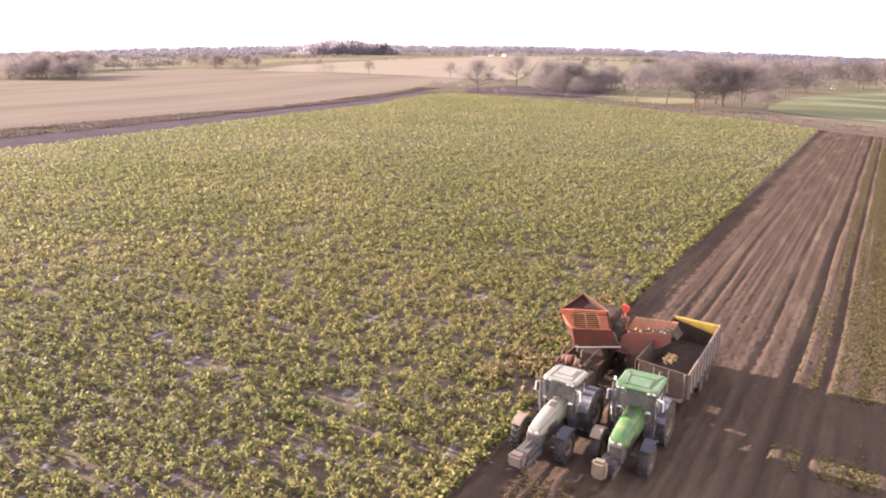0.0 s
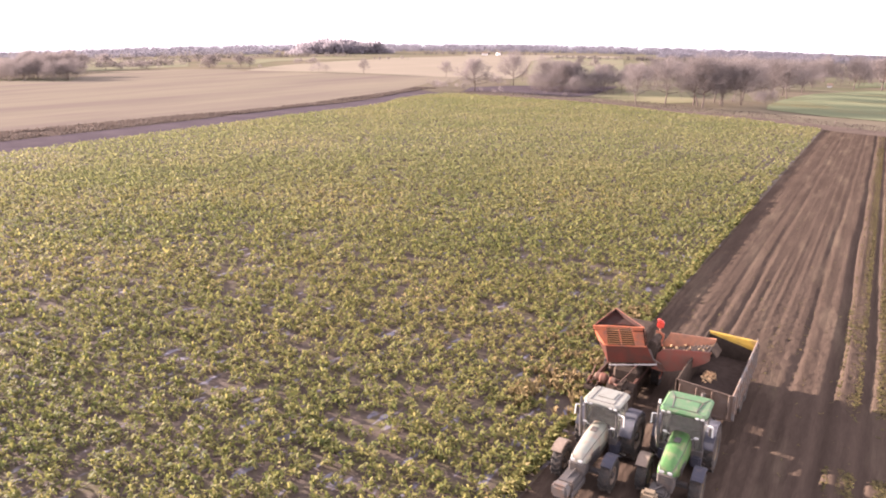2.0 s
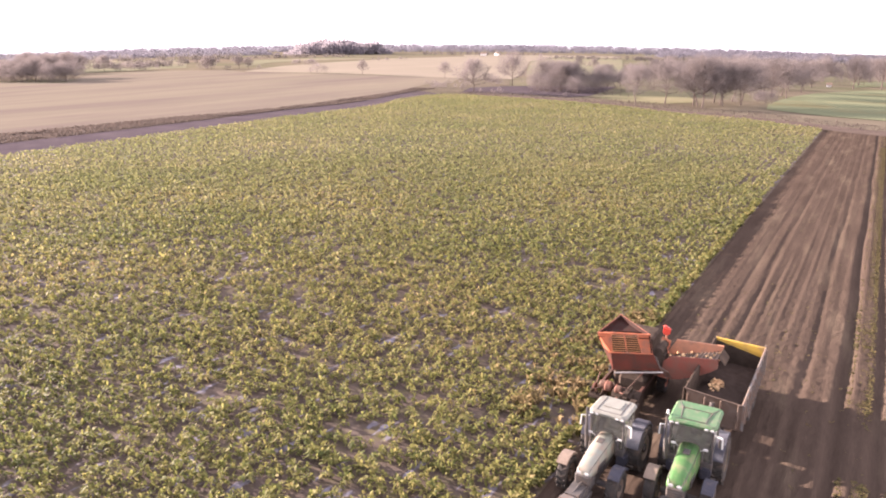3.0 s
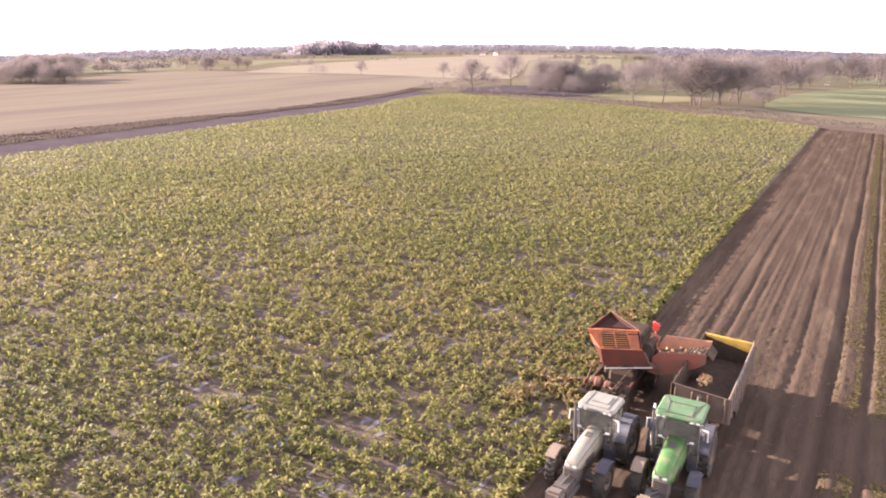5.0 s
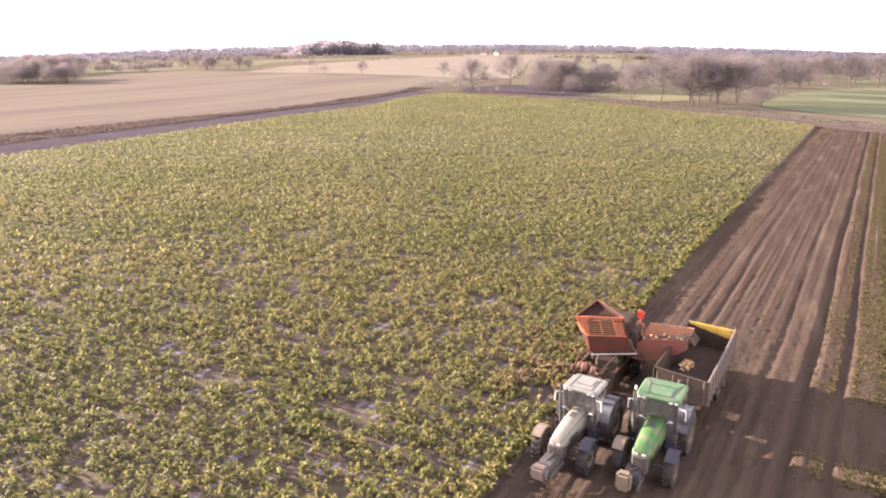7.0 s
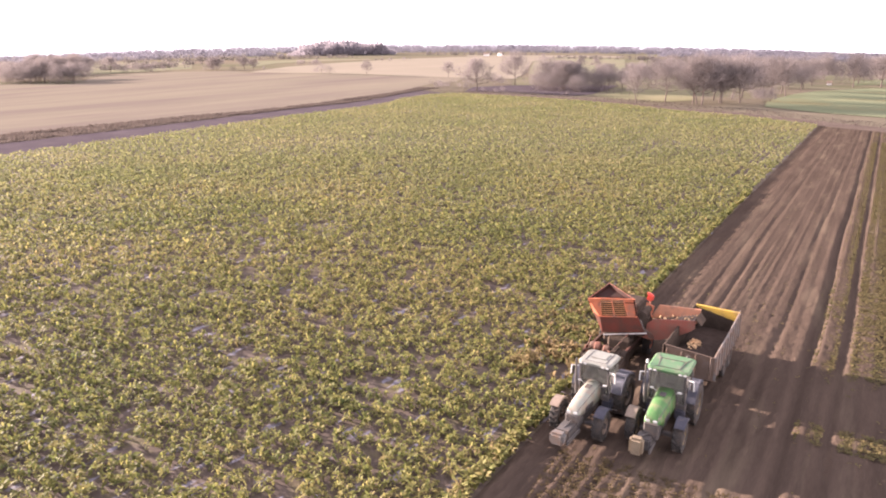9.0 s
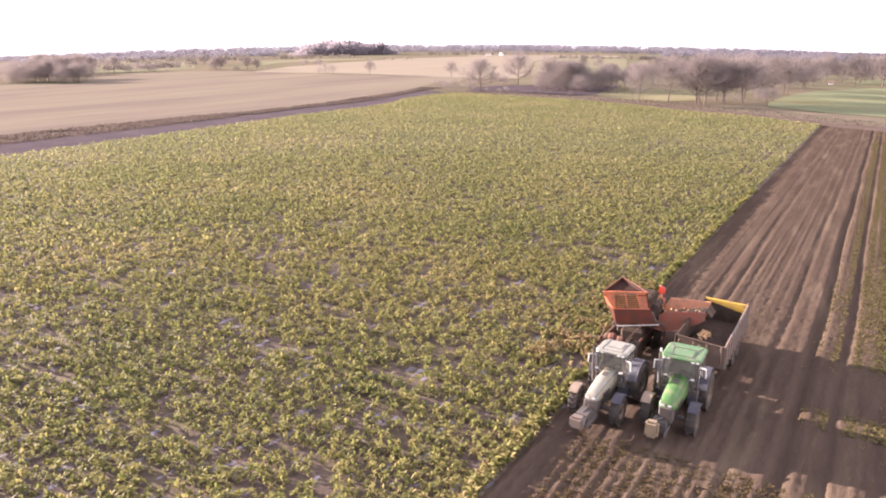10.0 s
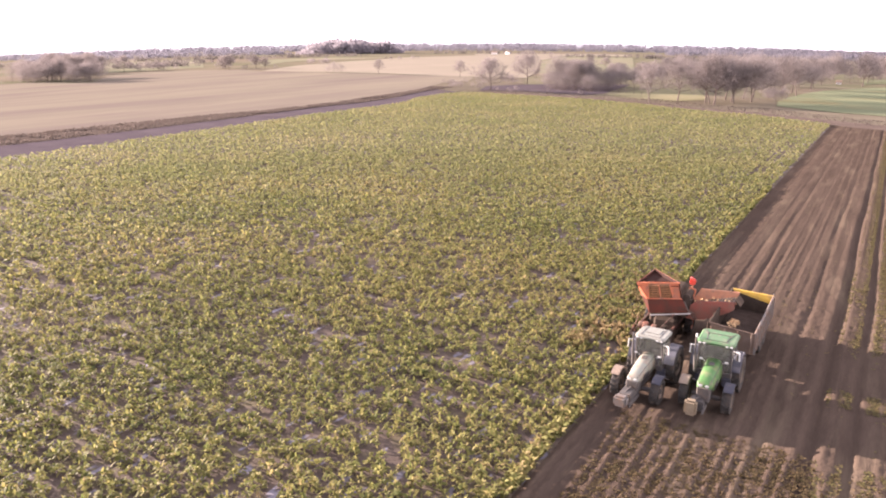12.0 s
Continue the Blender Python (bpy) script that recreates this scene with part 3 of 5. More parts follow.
def grow(R, height, wide, bole, thin, twigs, twig_len):
    """Limbs and twigs of one leafless tree, as two lists of vertices and faces each. wide: the crown's half width over its height; bole: bare trunk."""
    V, F, TV, TF = [], [], [], []
    ends = []

    def limb(p, d, length, r, level):
        q = Vector(p)
        steps = 4 if level < 3 else 2
        for k in range(steps):
            d = (d + Vector((R.gauss(0, 0.13), R.gauss(0, 0.13), R.gauss(0.05, 0.08)))).normalized()
            n = q + d * length / steps
            prism(V, F, q, n, r * (1 - k * 0.2), r * (1 - (k + 1) * 0.2), (6, 5, 4, 3)[level])
            q = n
            if level:
                ends.append((Vector(q), Vector(d)))
            if level in ((1, 2) if height > 6 else (1,)) and k:
                for _ in range(2 if level == 1 else 1):
                    s = d.cross(Vector((R.gauss(0, 1), R.gauss(0, 1), R.gauss(0, 1)))).normalized()
                    limb(q, (d + s * R.uniform(0.6, 1.2)).normalized(), length * R.uniform(0.35, 0.55), r * 0.45, level + 1)
        return q

    limb((0, 0, 0), Vector((R.gauss(0, .04), R.gauss(0, .04), 1)), height * 0.62, height * thin, 0)
    for k in range(13):
        u = k / 12
        z = height * (bole + (0.62 - bole) * u)
        a = k * 2.4 + R.uniform(-0.4, 0.4)
        tilt = radians(78 - 58 * u + R.uniform(-8, 8))
        reach = height * (wide * (1 - 0.35 * u) + 0.06)
        limb((0, 0, z), Vector((math.cos(a) * math.sin(tilt), math.sin(a) * math.sin(tilt), math.cos(tilt))), reach * R.uniform(0.8, 1.15), height * thin * (0.5 - 0.25 * u), 1)
    fit_ = height / max(e[0].z for e in ends)
    for _ in range(twigs):
        p, d = R.choice(ends)
        if R.random() < 0.45:      # fills the crown out to a rounded outline
            d = Vector((R.gauss(0, 1), R.gauss(0, 1), R.gauss(0.2, 1))).normalized()
            q = R.random() ** 0.4
            p = Vector((d.x * wide * height * 0.92 * q, d.y * wide * height * 0.92 * q, (0.60 + d.z * 0.36 * q) * height / fit_))
        e = (d * 0.7 + Vector((R.gauss(0, 0.8), R.gauss(0, 0.8), R.gauss(0.3, 0.6)))).normalized() * twig_len * R.uniform(0.4, 1.3)
        o = len(TV)
        s = e.orthogonal().normalized() * R.uniform(0.018, 0.042) * min(1, height / 9)
        p = p + Vector((R.gauss(0, .35), R.gauss(0, .35), R.gauss(0, .35)))
        TV += [tuple(p - s), tuple(p + s), tuple(p + e)]
        TF.append((o, o + 1, o + 2))
    sc = lambda L: [(x, y, z * fit_) for x, y, z in L]
    return sc(V), F, sc(TV), TF


def tree_kind(seed, height, spread, bole, thin, twigs, twig_len, name, label):
    R = random.Random(seed)
    V, F, TV, TF = grow(R, height, spread, bole, thin, twigs, twig_len)
    top = new(name)
    trunk = new("trunk", mesh_of("trunk", V, F, BARK))
    crown = new("crown", mesh_of("crown", TV, TF, TWIG if height > 6 else HEDGE))
    trunk.parent = crown.parent = top
    return tagged(top, label, "tree")


def place_all(kind, spots, group):
    """The first spot takes the built one, the rest are copies. Spots: x, y, turn, scale."""
    for k, (x, y, turn, s) in enumerate(spots):
        m = pose(x, y, float(lie(x, y)), 0, 0, turn)
        if k == 0:
            kind.matrix_basis, kind.scale = m, (s, s, s)
            kind.scale = (s, s, s)
            tagged(kind, group=group)
        else:
            c = copy_thing(kind, m)
            c.scale = (s, s, s)


R0 = random.Random(11)
tall = tree_kind(1, 15.0, 0.42, 0.26, 0.018, 7200, 1.25, "bare_tree", "tall leafless tree with a wide brown crown")
oak = tree_kind(2, 13.0, 0.47, 0.24, 0.022, 7200, 1.15, "bare_tree", "leafless round-crowned tree with a stout trunk")
slim = tree_kind(3, 13.5, 0.34, 0.28, 0.016, 4200, 1.1, "bare_tree", "slender leafless tree with an upright crown")
bush = tree_kind(4, 5.0, 0.55, 0.05, 0.012, 1500, 0.7, "bare_shrub", "leafless brown hedge shrub")
tagged(bush, category="shrub")

# single trees and shrubs: x, y, turn, scale
spots = {"tall": [(-137, 265, 0, 1.02), (-54, 204, 40, 0.95), (-42, 218, 80, 1.02), (-36, 234, 15, 1.05), (-33, 213, 200, 1.0), (-37, 205, 290, 0.95), (-8, 358, 130, 1.05)],
         "oak": [(-130, 217, 10, 0.98), (-41, 196, 50, 1.16), (-193, 491, 120, 0.62), (-184, 500, 200, 0.60), (3, 372, 70, 1.15), (-30, 260, 160, 1.1), (17, 366, 20, 1.1)],
         "slim": [(-59, 190, 30, 0.98), (-43, 199, 100, 1.15), (-198, 308, 0, 0.68), (-261, 318, 60, 0.70), (-25, 257, 10, 1.05), (-25, 355, 75, 1.0), (-38, 227, 210, 1.1)],
         # the last, far shrub stands for a small dark conifer
         "bush": [(-300, 322, 0, 1.35), (-308, 325, 60, 0.8), (-297, 326, 130, 1.0), (-146, 264, 30, 1.0), (-143, 262, 200, 0.85), (-110, 240, 0, 1.1), (-142, 230, 90, 0.6), (-349, 775, 0, 1.3)]}


def scatter(kinds, n, corners, s0, s1):
    """n more of those kinds between four corners (x, y), in order round the patch."""
    c = [Vector(p) for p in corners]
    for _ in range(n):
        u, v = R0.random(), R0.random()
        p = (c[0] * (1 - u) + c[1] * u) * (1 - v) + (c[3] * (1 - u) + c[2] * u) * v
        spots[R0.choice(kinds)].append((p.x, p.y, R0.uniform(0, 360), R0.uniform(s0, s1)))


scatter(["tall", "oak"], 8, [(-116, 240), (-94, 230), (-96, 262), (-120, 268)], 0.72, 0.92)         # thicket
scatter(["bush"], 16, [(-117, 236), (-92, 226), (-92, 250), (-118, 262)], 1.0, 1.7)
scatter(["bush"], 9, [(-96, 226), (-82, 246), (-84, 270), (-100, 250)], 1.2, 1.8)
scatter(["oak", "slim"], 6, [(-98, 262), (-80, 276), (-86, 310), (-104, 300)], 0.6, 0.8)
scatter(["tall", "oak"], 12, [(-97, 298), (-62, 285), (-56, 412), (-100, 390)], 0.72, 0.95)         # belt behind the paddock
scatter(["slim", "tall"], 2, [(-46, 198), (-38, 200), (-32, 236), (-44, 228)], 0.9, 1.1)            # group at the paddock's corner
scatter(["tall", "oak", "slim"], 9, [(-40, 262), (-24, 266), (-22, 340), (-48, 345)], 0.75, 1.0)    # trees towards the wheat
scatter(["bush"], 12, [(-37, 214), (-25, 222), (-26, 258), (-36, 250)], 0.5, 0.9)
scatter(["oak", "tall"], 9, [(-30, 400), (24, 390), (24, 470), (-36, 480)], 0.85, 1.1)
scatter(["bush"], 8, [(-34, 390), (20, 385), (20, 420), (-36, 430)], 1.0, 1.5)
scatter(["bush"], 14, [(-168, 228), (-148, 222), (-142, 238), (-176, 262)], 0.35, 0.65)              # scrub at the corner of the crop
scatter(["bush"], 9, [(-140, 216), (-90, 212), (-90, 218), (-142, 226)], 0.25, 0.5)
scatter(["oak", "tall"], 12, [(-450, 198), (-392, 200), (-420, 240), (-470, 235)], 0.9, 1.2)         # copse past the stubble
scatter(["bush"], 26, [(-455, 196), (-358, 194), (-372, 212), (-460, 212)], 1.6, 2.5)
scatter(["oak", "bush"], 16, [(-520, 262), (-448, 268), (-500, 330), (-580, 320)], 0.9, 1.2)
scatter(["oak", "bush"], 14, [(-452, 352), (-384, 352), (-392, 372), (-460, 372)], 0.55, 0.85)       # hedges past the stubble
scatter(["bush"], 12, [(-500, 306), (-470, 330), (-480, 345), (-520, 330)], 0.9, 1.5)
scatter(["bush"], 14, [(-472, 450), (-420, 452), (-425, 462), (-500, 548)], 0.7, 1.1)
scatter(["bush"], 10, [(-462, 590), (-452, 645), (-456, 650), (-470, 600)], 0.5, 0.8)
for nm, kind in (("tall", tall), ("oak", oak), ("slim", slim), ("bush", bush)):
    place_all(kind, spots[nm], "hedge shrubs" if nm == "bush" else "bare trees at the field's end")


def far_woods(name, strips, label, material, k=44):
    """Woods too far off to count: ragged crowns of slivers. Strips: bearing from, to, distance from, to, height, count."""
    P = []
    for a0, a1, d0, d1, h, n in strips:
        a, d = np.radians(rng.uniform(a0, a1, n)), rng.uniform(d0, d1, n)
        end_ = np.clip(np.minimum(a - radians(a0), radians(a1) - a) / radians(1.2), 0.35, 1)      # lower towards the ends of a wood
        P.append(np.stack([5.7 - np.sin(a) * d, -26 + np.cos(a) * d, h * rng.uniform(0.72, 1.05, n) * end_], -1))
    P = np.concatenate(P)
    n = len(P) * k
    C = np.repeat(P, k, 0)
    hh = C[:, 2]
    r = hh * 0.48
    th, ph = rng.random(n) * 2 * np.pi, rng.random(n)
    up = rng.random(n)
    off = np.stack([np.cos(th) * r * np.sqrt(ph), np.sin(th) * r * np.sqrt(ph), hh * (0.06 + 0.84 * up * (1 - 0.25 * ph))], -1)
    c = np.stack([C[:, 0], C[:, 1], lie(C[:, 0], C[:, 1])], -1) + off
    t2 = rng.random(n) * 2 * np.pi
    s = np.stack([np.cos(t2), np.sin(t2), 0 * t2], -1) * (hh * rng.uniform(0.03, 0.09, n))[:, None]
    u = np.stack([0.5 * (rng.random(n) - .5), 0.5 * (rng.random(n) - .5), np.ones(n)], -1) * (hh * rng.uniform(0.06, 0.15, n))[:, None]
    V = np.stack([c - s, c - u * 0.8, c + s, c + u], 1).reshape(-1, 3)
    o = np.arange(n) * 4
    ob = new(name, fast_mesh(name, V, np.stack([o, o + 1, o + 2, o + 3], -1), material))
    return tagged(ob, label, "woodland", kind="stuff")


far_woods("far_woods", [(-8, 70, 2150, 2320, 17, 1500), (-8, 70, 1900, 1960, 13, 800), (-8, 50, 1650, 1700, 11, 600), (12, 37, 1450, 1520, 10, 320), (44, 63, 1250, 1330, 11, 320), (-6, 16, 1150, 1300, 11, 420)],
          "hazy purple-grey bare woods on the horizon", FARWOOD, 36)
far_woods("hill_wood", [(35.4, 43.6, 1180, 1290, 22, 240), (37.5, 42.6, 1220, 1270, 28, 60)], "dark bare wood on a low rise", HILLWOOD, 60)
far_woods("hedgerows", [(45, 66, 960, 1000, 8, 130), (51, 60, 700, 720, 7, 70), (23, 34, 1130, 1150, 6, 80), (-5, 16, 760, 820, 9, 150), (2, 14, 560, 600, 9, 70),
                        (38, 47, 980, 1000, 6, 70), (46, 54, 800, 815, 6, 50), (14, 24, 900, 915, 6, 60)], "bare brown hedgerows between distant fields", BRUSH)


def house(name, label, at, size, roof_h, wall_m, roof_m, turn):
    """A small building: walls and a pitched roof."""
    top = tagged(new(name), label, name.replace("_", " "))
    w, d, h = size
    me = mesh_of("wall", [(-w, -d, 0), (w, -d, 0), (w, d, 0), (-w, d, 0), (-w, -d, h), (w, -d, h), (w, d, h), (-w, d, h), (-w, 0, h + roof_h), (w, 0, h + roof_h)],
                 [(0, 1, 5, 4), (1, 2, 6, 9, 5), (2, 3, 7, 6), (3, 0, 4, 8, 7)], wall_m)
    new("wall", me).parent = top
    e, t = 0.3, 0.15
    V = []
    for z in (0, t):
        V += [(-w - e, -d - e, h - 0.2 + z), (w + e, -d - e, h - 0.2 + z), (w + e, 0, h + roof_h + z), (-w - e, 0, h + roof_h + z), (-w - e, d + e, h - 0.2 + z), (w + e, d + e, h - 0.2 + z)]
    F = [(0, 1, 2, 3), (3, 2, 5, 4), (6, 9, 8, 7), (9, 10, 11, 8), (0, 6, 7, 1), (4, 5, 11, 10), (0, 3, 9, 6), (3, 4, 10, 9), (1, 7, 8, 2), (2, 8, 11, 5)]
    new("roof", mesh_of("roof", V, F, roof_m)).parent = top
    top.matrix_basis = pose(*at, 0, 0, turn)
    return top


WHITEWALL = surf("whitewash", (0.55, 0.53, 0.5), (0.68, 0.66, 0.63), 0.5, 0.9, bump=0.1, fine=10)
THATCH = surf("weathered_roof", (0.20, 0.14, 0.10), (0.30, 0.22, 0.16), 0.8, 0.95, bump=0.3, fine=10)
house("farmhouse", "distant white farmhouse at the edge of the far woods", (-509, 930, float(lie(-509, 930))), (4, 2.6, 2.4), 1.8, WHITEWALL, THATCH, 20)
house("barn", "distant pale farm building beside the farmhouse", (-493, 942, float(lie(-493, 942))), (2.6, 2.2, 3.2), 1.4, WHITEWALL, THATCH, 75)
house("field_shed", "small pale shed with a tan roof by the wheat", (-19, 374, float(lie(-19, 374))), (1.0, 0.8, 1.0), 0.8, WHITEWALL, THATCH, 10)


def fence_post(spots):
    bm = bmesh.new()
    bmesh.ops.create_cone(bm, cap_ends=True, segments=8, radius1=0.09, radius2=0.07, depth=1.5, matrix=Matrix.Translation((0, 0, 0.6)))
    me = bpy.data.meshes.new("fence_post")
    bm.to_mesh(me)
    bm.free()
    me.materials.append(BARK)
    for x, y in spots:
        ob = tagged(new("fence_post", me), "weathered wooden fence post beside the paddock", "fence post", "fence posts")
        ob.matrix_basis = pose(x, y, float(lie(x, y)))


fence_post([(-88 + 4.0 * k, 238 - 3.4 * k) for k in range(6)] + [(-13, 169), (-4, 163), (-22, 176)])


def margin():
    """Rough dead grass and brush on the bank between the ploughed strip and the stubble."""
    n = 17000
    y = rng.uniform(-60, 226, n)
    u = rng.random(n) ** 0.8
    x = BRUSH_FOOT(y) + (BRUSH_BACK(y) + 1.5 - BRUSH_FOOT(y)) * u
    ok = waves(x, y, 6.0, 61) + 0.5 * waves(x, y, 1.5, 62) > 0.45
    x, y = x[ok], y[ok]
    leaf_field("bank_grass", x, y, lie(x, y) + 0.1, 6, 0.52, 0.10, DRYGRASS, "brown dead grass and brush on the field bank", "dead grass", bend=False, rise=0.7)
    n = 4500
    x = rng.uniform(-150, 60, n)
    y = FAR_END(x) + rng.uniform(7, 26, n)
    leaf_field("track_verge", x, y, lie(x, y) + 0.06, 6, 0.30, 0.14, DRYGRASS, "dead grass verge beside the dirt track", "dead grass", bend=False)


margin()


# ---- machine building blocks ----
def paint(name, c, dirt=(0.20, 0.15, 0.11), dirt_at=0.56, rough=0.38, fade=0.8, spec=0.5):
    return surf(name, tuple(v * fade for v in c), c, 1.2, rough, bump=0.15, fine=25, dirt=dirt, dirt_at=dirt_at, dirt_scale=2.2, spec=spec, depth=0.004)


GREENP = paint("green_paint", (0.050, 0.130, 0.040), dirt=(0.14, 0.14, 0.075), dirt_at=0.57, rough=0.5, spec=0.22)
GREENROOF = paint("green_roof_paint", (0.052, 0.126, 0.052), dirt=(0.115, 0.128, 0.08), dirt_at=0.56, rough=0.55, spec=0.3)
PALEP = paint("pale_grey_green_paint", (0.19, 0.204, 0.168), dirt_at=0.54, rough=0.55, spec=0.35)
WHITEROOF = paint("dirty_white_roof", (0.19, 0.195, 0.168), dirt=(0.14, 0.132, 0.110), dirt_at=0.58, rough=0.6, spec=0.2)
REDP = paint("orange_red_paint", (0.42, 0.135, 0.07), dirt=(0.22, 0.105, 0.07), dirt_at=0.52, rough=0.5, spec=0.1)
DARKRED = paint("dull_red_paint", (0.20, 0.066, 0.048), dirt=(0.15, 0.075, 0.055), dirt_at=0.46, rough=0.6, spec=0.1)
# soiled machine parts; also the shade painted on the trailer's left board and gate
SHADEGRIME = surf("dark_shade_grime", (0.03, 0.024, 0.02), (0.065, 0.05, 0.04), 3, spec=0.0, rough=0.9, bump=0.5, fine=8, dirt=(0.075, 0.055, 0.042), dirt_at=0.62)
# red darkened in colour because the apron hangs in shade, plus stains
APRON = paint("shaded_red_apron", (0.11, 0.034, 0.024), dirt=(0.07, 0.034, 0.025), dirt_at=0.5, rough=0.8, spec=0.1)
RUSTRED = paint("rusty_red_iron", (0.14, 0.064, 0.046), dirt=(0.105, 0.07, 0.053), dirt_at=0.5, rough=0.8, spec=0.1)
FRAMERED = paint("soiled_frame_red", (0.085, 0.040, 0.030), dirt=(0.065, 0.045, 0.035), dirt_at=0.48, rough=0.8, spec=0.1)
# red darkened in colour for the shade inside the tank, with soil stains
TANKIN = paint("shaded_red_sheet", (0.034, 0.0115, 0.009), dirt=(0.026, 0.016, 0.013), dirt_at=0.48, rough=0.8, spec=0.1)
WORNORANGE = paint("worn_orange_sheet", (0.42, 0.20, 0.12), dirt=(0.27, 0.15, 0.10), dirt_at=0.52, rough=0.7, spec=0.1)
BARM = paint("tan_scraped_bar", (0.36, 0.18, 0.085), dirt=(0.2, 0.11, 0.07), dirt_at=0.6, rough=0.6, spec=0.1)
LOAD = surf("load_soil", (0.034, 0.026, 0.022), (0.062, 0.047, 0.039), 3, spec=0.0, rough=0.95, bump=0.5, fine=8)
YELLOWP = paint("yellow_paint", (0.50, 0.33, 0.055), dirt=(0.24, 0.165, 0.07), dirt_at=0.55, rough=0.5)
# yellow darkened in colour for wheels in shade, with mud stains
SHADEYELLOW = paint("shaded_muddy_yellow_rim", (0.20, 0.14, 0.03), dirt=(0.10, 0.075, 0.05), dirt_at=0.45, rough=0.7)
SIDEGREY = paint("grey_trailer_paint", (0.118, 0.112, 0.106), dirt=(0.125, 0.09, 0.07), dirt_at=0.47, rough=0.6, spec=0.1)
RUSTY = paint("rusty_sheet", (0.105, 0.074, 0.056), dirt=(0.115, 0.09, 0.074), dirt_at=0.55, rough=0.75, spec=0.1)
MUDDY = surf("mud_coat", (0.12, 0.09, 0.07), (0.19, 0.15, 0.115), 3, 0.95, bump=0.6, fine=8, depth=0.02)
CLAY = surf("dried_clay_coat", (0.12, 0.094, 0.062), (0.19, 0.15, 0.10), 3, 0.95, bump=0.6, fine=8, depth=0.02)
DARKM = surf("dark_iron", (0.03, 0.03, 0.032), (0.07, 0.062, 0.055), 3, 0.7, bump=0.2, fine=10, depth=0.01, dirt=(0.095, 0.07, 0.053), dirt_at=0.58)
STEEL = surf("worn_steel", (0.32, 0.30, 0.28), (0.45, 0.42, 0.38), 4, 0.42, 0.8, bump=0.1, fine=20, depth=0.003)
RUBBER = surf("tyre_rubber", (0.025, 0.024, 0.023), (0.05, 0.045, 0.04), 3, 0.9, bump=0.3, fine=15, depth=0.006,
              dirt=(0.066, 0.050, 0.040), dirt_at=0.58, dirt_scale=3, spec=0.15)
SEATM = surf("seat_cloth", (0.03, 0.03, 0.035), (0.06, 0.06, 0.065), 10, 0.9, bump=0.2, fine=12, depth=0.005)
# blue tint stands for the sky reflected in dark grey plastic
FENDER = surf("dark_blue_grey_plastic", (0.026, 0.027, 0.036), (0.042, 0.043, 0.056), 3, 0.72, bump=0.2, fine=12, depth=0.004, dirt=(0.09, 0.075, 0.068), dirt_at=0.62, spec=0.2)
REDLAMP = surf("red_plastic", (0.46, 0.055, 0.035), (0.56, 0.08, 0.05), 4, 0.35, bump=0, fine=10)
LAMPM = surf("lamp_lens", (0.36, 0.36, 0.34), (0.48, 0.48, 0.46), 8, 0.15, bump=0, fine=10, spec=0.6)
BEETM = surf("sugar_beet_skin", (0.46, 0.30, 0.15), (0.66, 0.47, 0.26), 3, 0.9, bump=0.4, fine=8, depth=0.01, per_piece=0.7, dirt=(0.22, 0.12, 0.06), dirt_at=0.52)


def glass_material():
    m = bpy.data.materials.new("tinted_cab_glass")
    m.use_nodes = True
    nt = m.node_tree
    b = nt.nodes["Principled BSDF"]
    b.inputs["Base Color"].default_value = (0.45, 0.52, 0.48, 1)
    b.inputs["Roughness"].default_value, b.inputs["IOR"].default_value = 0.04, 1.45
    b.inputs["Transmission Weight"].default_value = 1.0
    sheen, sh = nt.nodes.new("ShaderNodeBsdfDiffuse"), nt.nodes.new("ShaderNodeMixShader")      # pale diffuse film in place of sky reflected in the panes
    sheen.inputs["Color"].default_value = (0.26, 0.24, 0.21, 1)
    n = nt.nodes.new("ShaderNodeTexNoise")
    n.inputs["Scale"].default_value, n.inputs["Detail"].default_value = 2.5, 5
    nt.links.new(ramp_out(nt, n.outputs["Fac"], 0.05, 0.42), sh.inputs[0])
    nt.links.new(b.outputs[0], sh.inputs[1])
    nt.links.new(sheen.outputs[0], sh.inputs[2])
    nt.links.new(sh.outputs[0], nt.nodes["Material Output"].inputs["Surface"])
    return m


GLASS = glass_material()


def part(name, bm, material, parent, label="", smooth=False):
    """Links a bmesh as one mesh object under a thing or a part."""
    me = bpy.data.meshes.new(name)
    bmesh.ops.recalc_face_normals(bm, faces=bm.faces)
    bm.to_mesh(me)
    bm.free()
    me.materials.append(material)
    if smooth:
        for p in me.polygons:
            p.use_smooth = True
    ob = new(name, me)
    ob.parent = parent
    if label:
        tagged(ob, label)
    return ob


def block(bm, at, size, bevel=0.015, turn=(0, 0, 0), segments=1):
    """A box with eased edges, added to bm."""
    m = pose(*at, *turn) @ Matrix.Diagonal((*size, 1))
    made = bmesh.ops.create_cube(bm, size=1, matrix=m)["verts"]
    if bevel:
        edges = {e for v in made for e in v.link_edges}
        bmesh.ops.bevel(bm, geom=list(edges), offset=min(bevel, min(size) * 0.45), segments=segments, affect="EDGES", clamp_overlap=True)


def rod(bm, p, q, r, r2=None, sides=8):
    """A bar from p to q."""
    p, q = Vector(p), Vector(q)
    d = q - p
    m = Matrix.Translation((p + q) / 2) @ d.to_track_quat("Z", "Y").to_matrix().to_4x4()
    bmesh.ops.create_cone(bm, cap_ends=True, segments=sides, radius1=r, radius2=r if r2 is None else r2, depth=d.length, matrix=m)


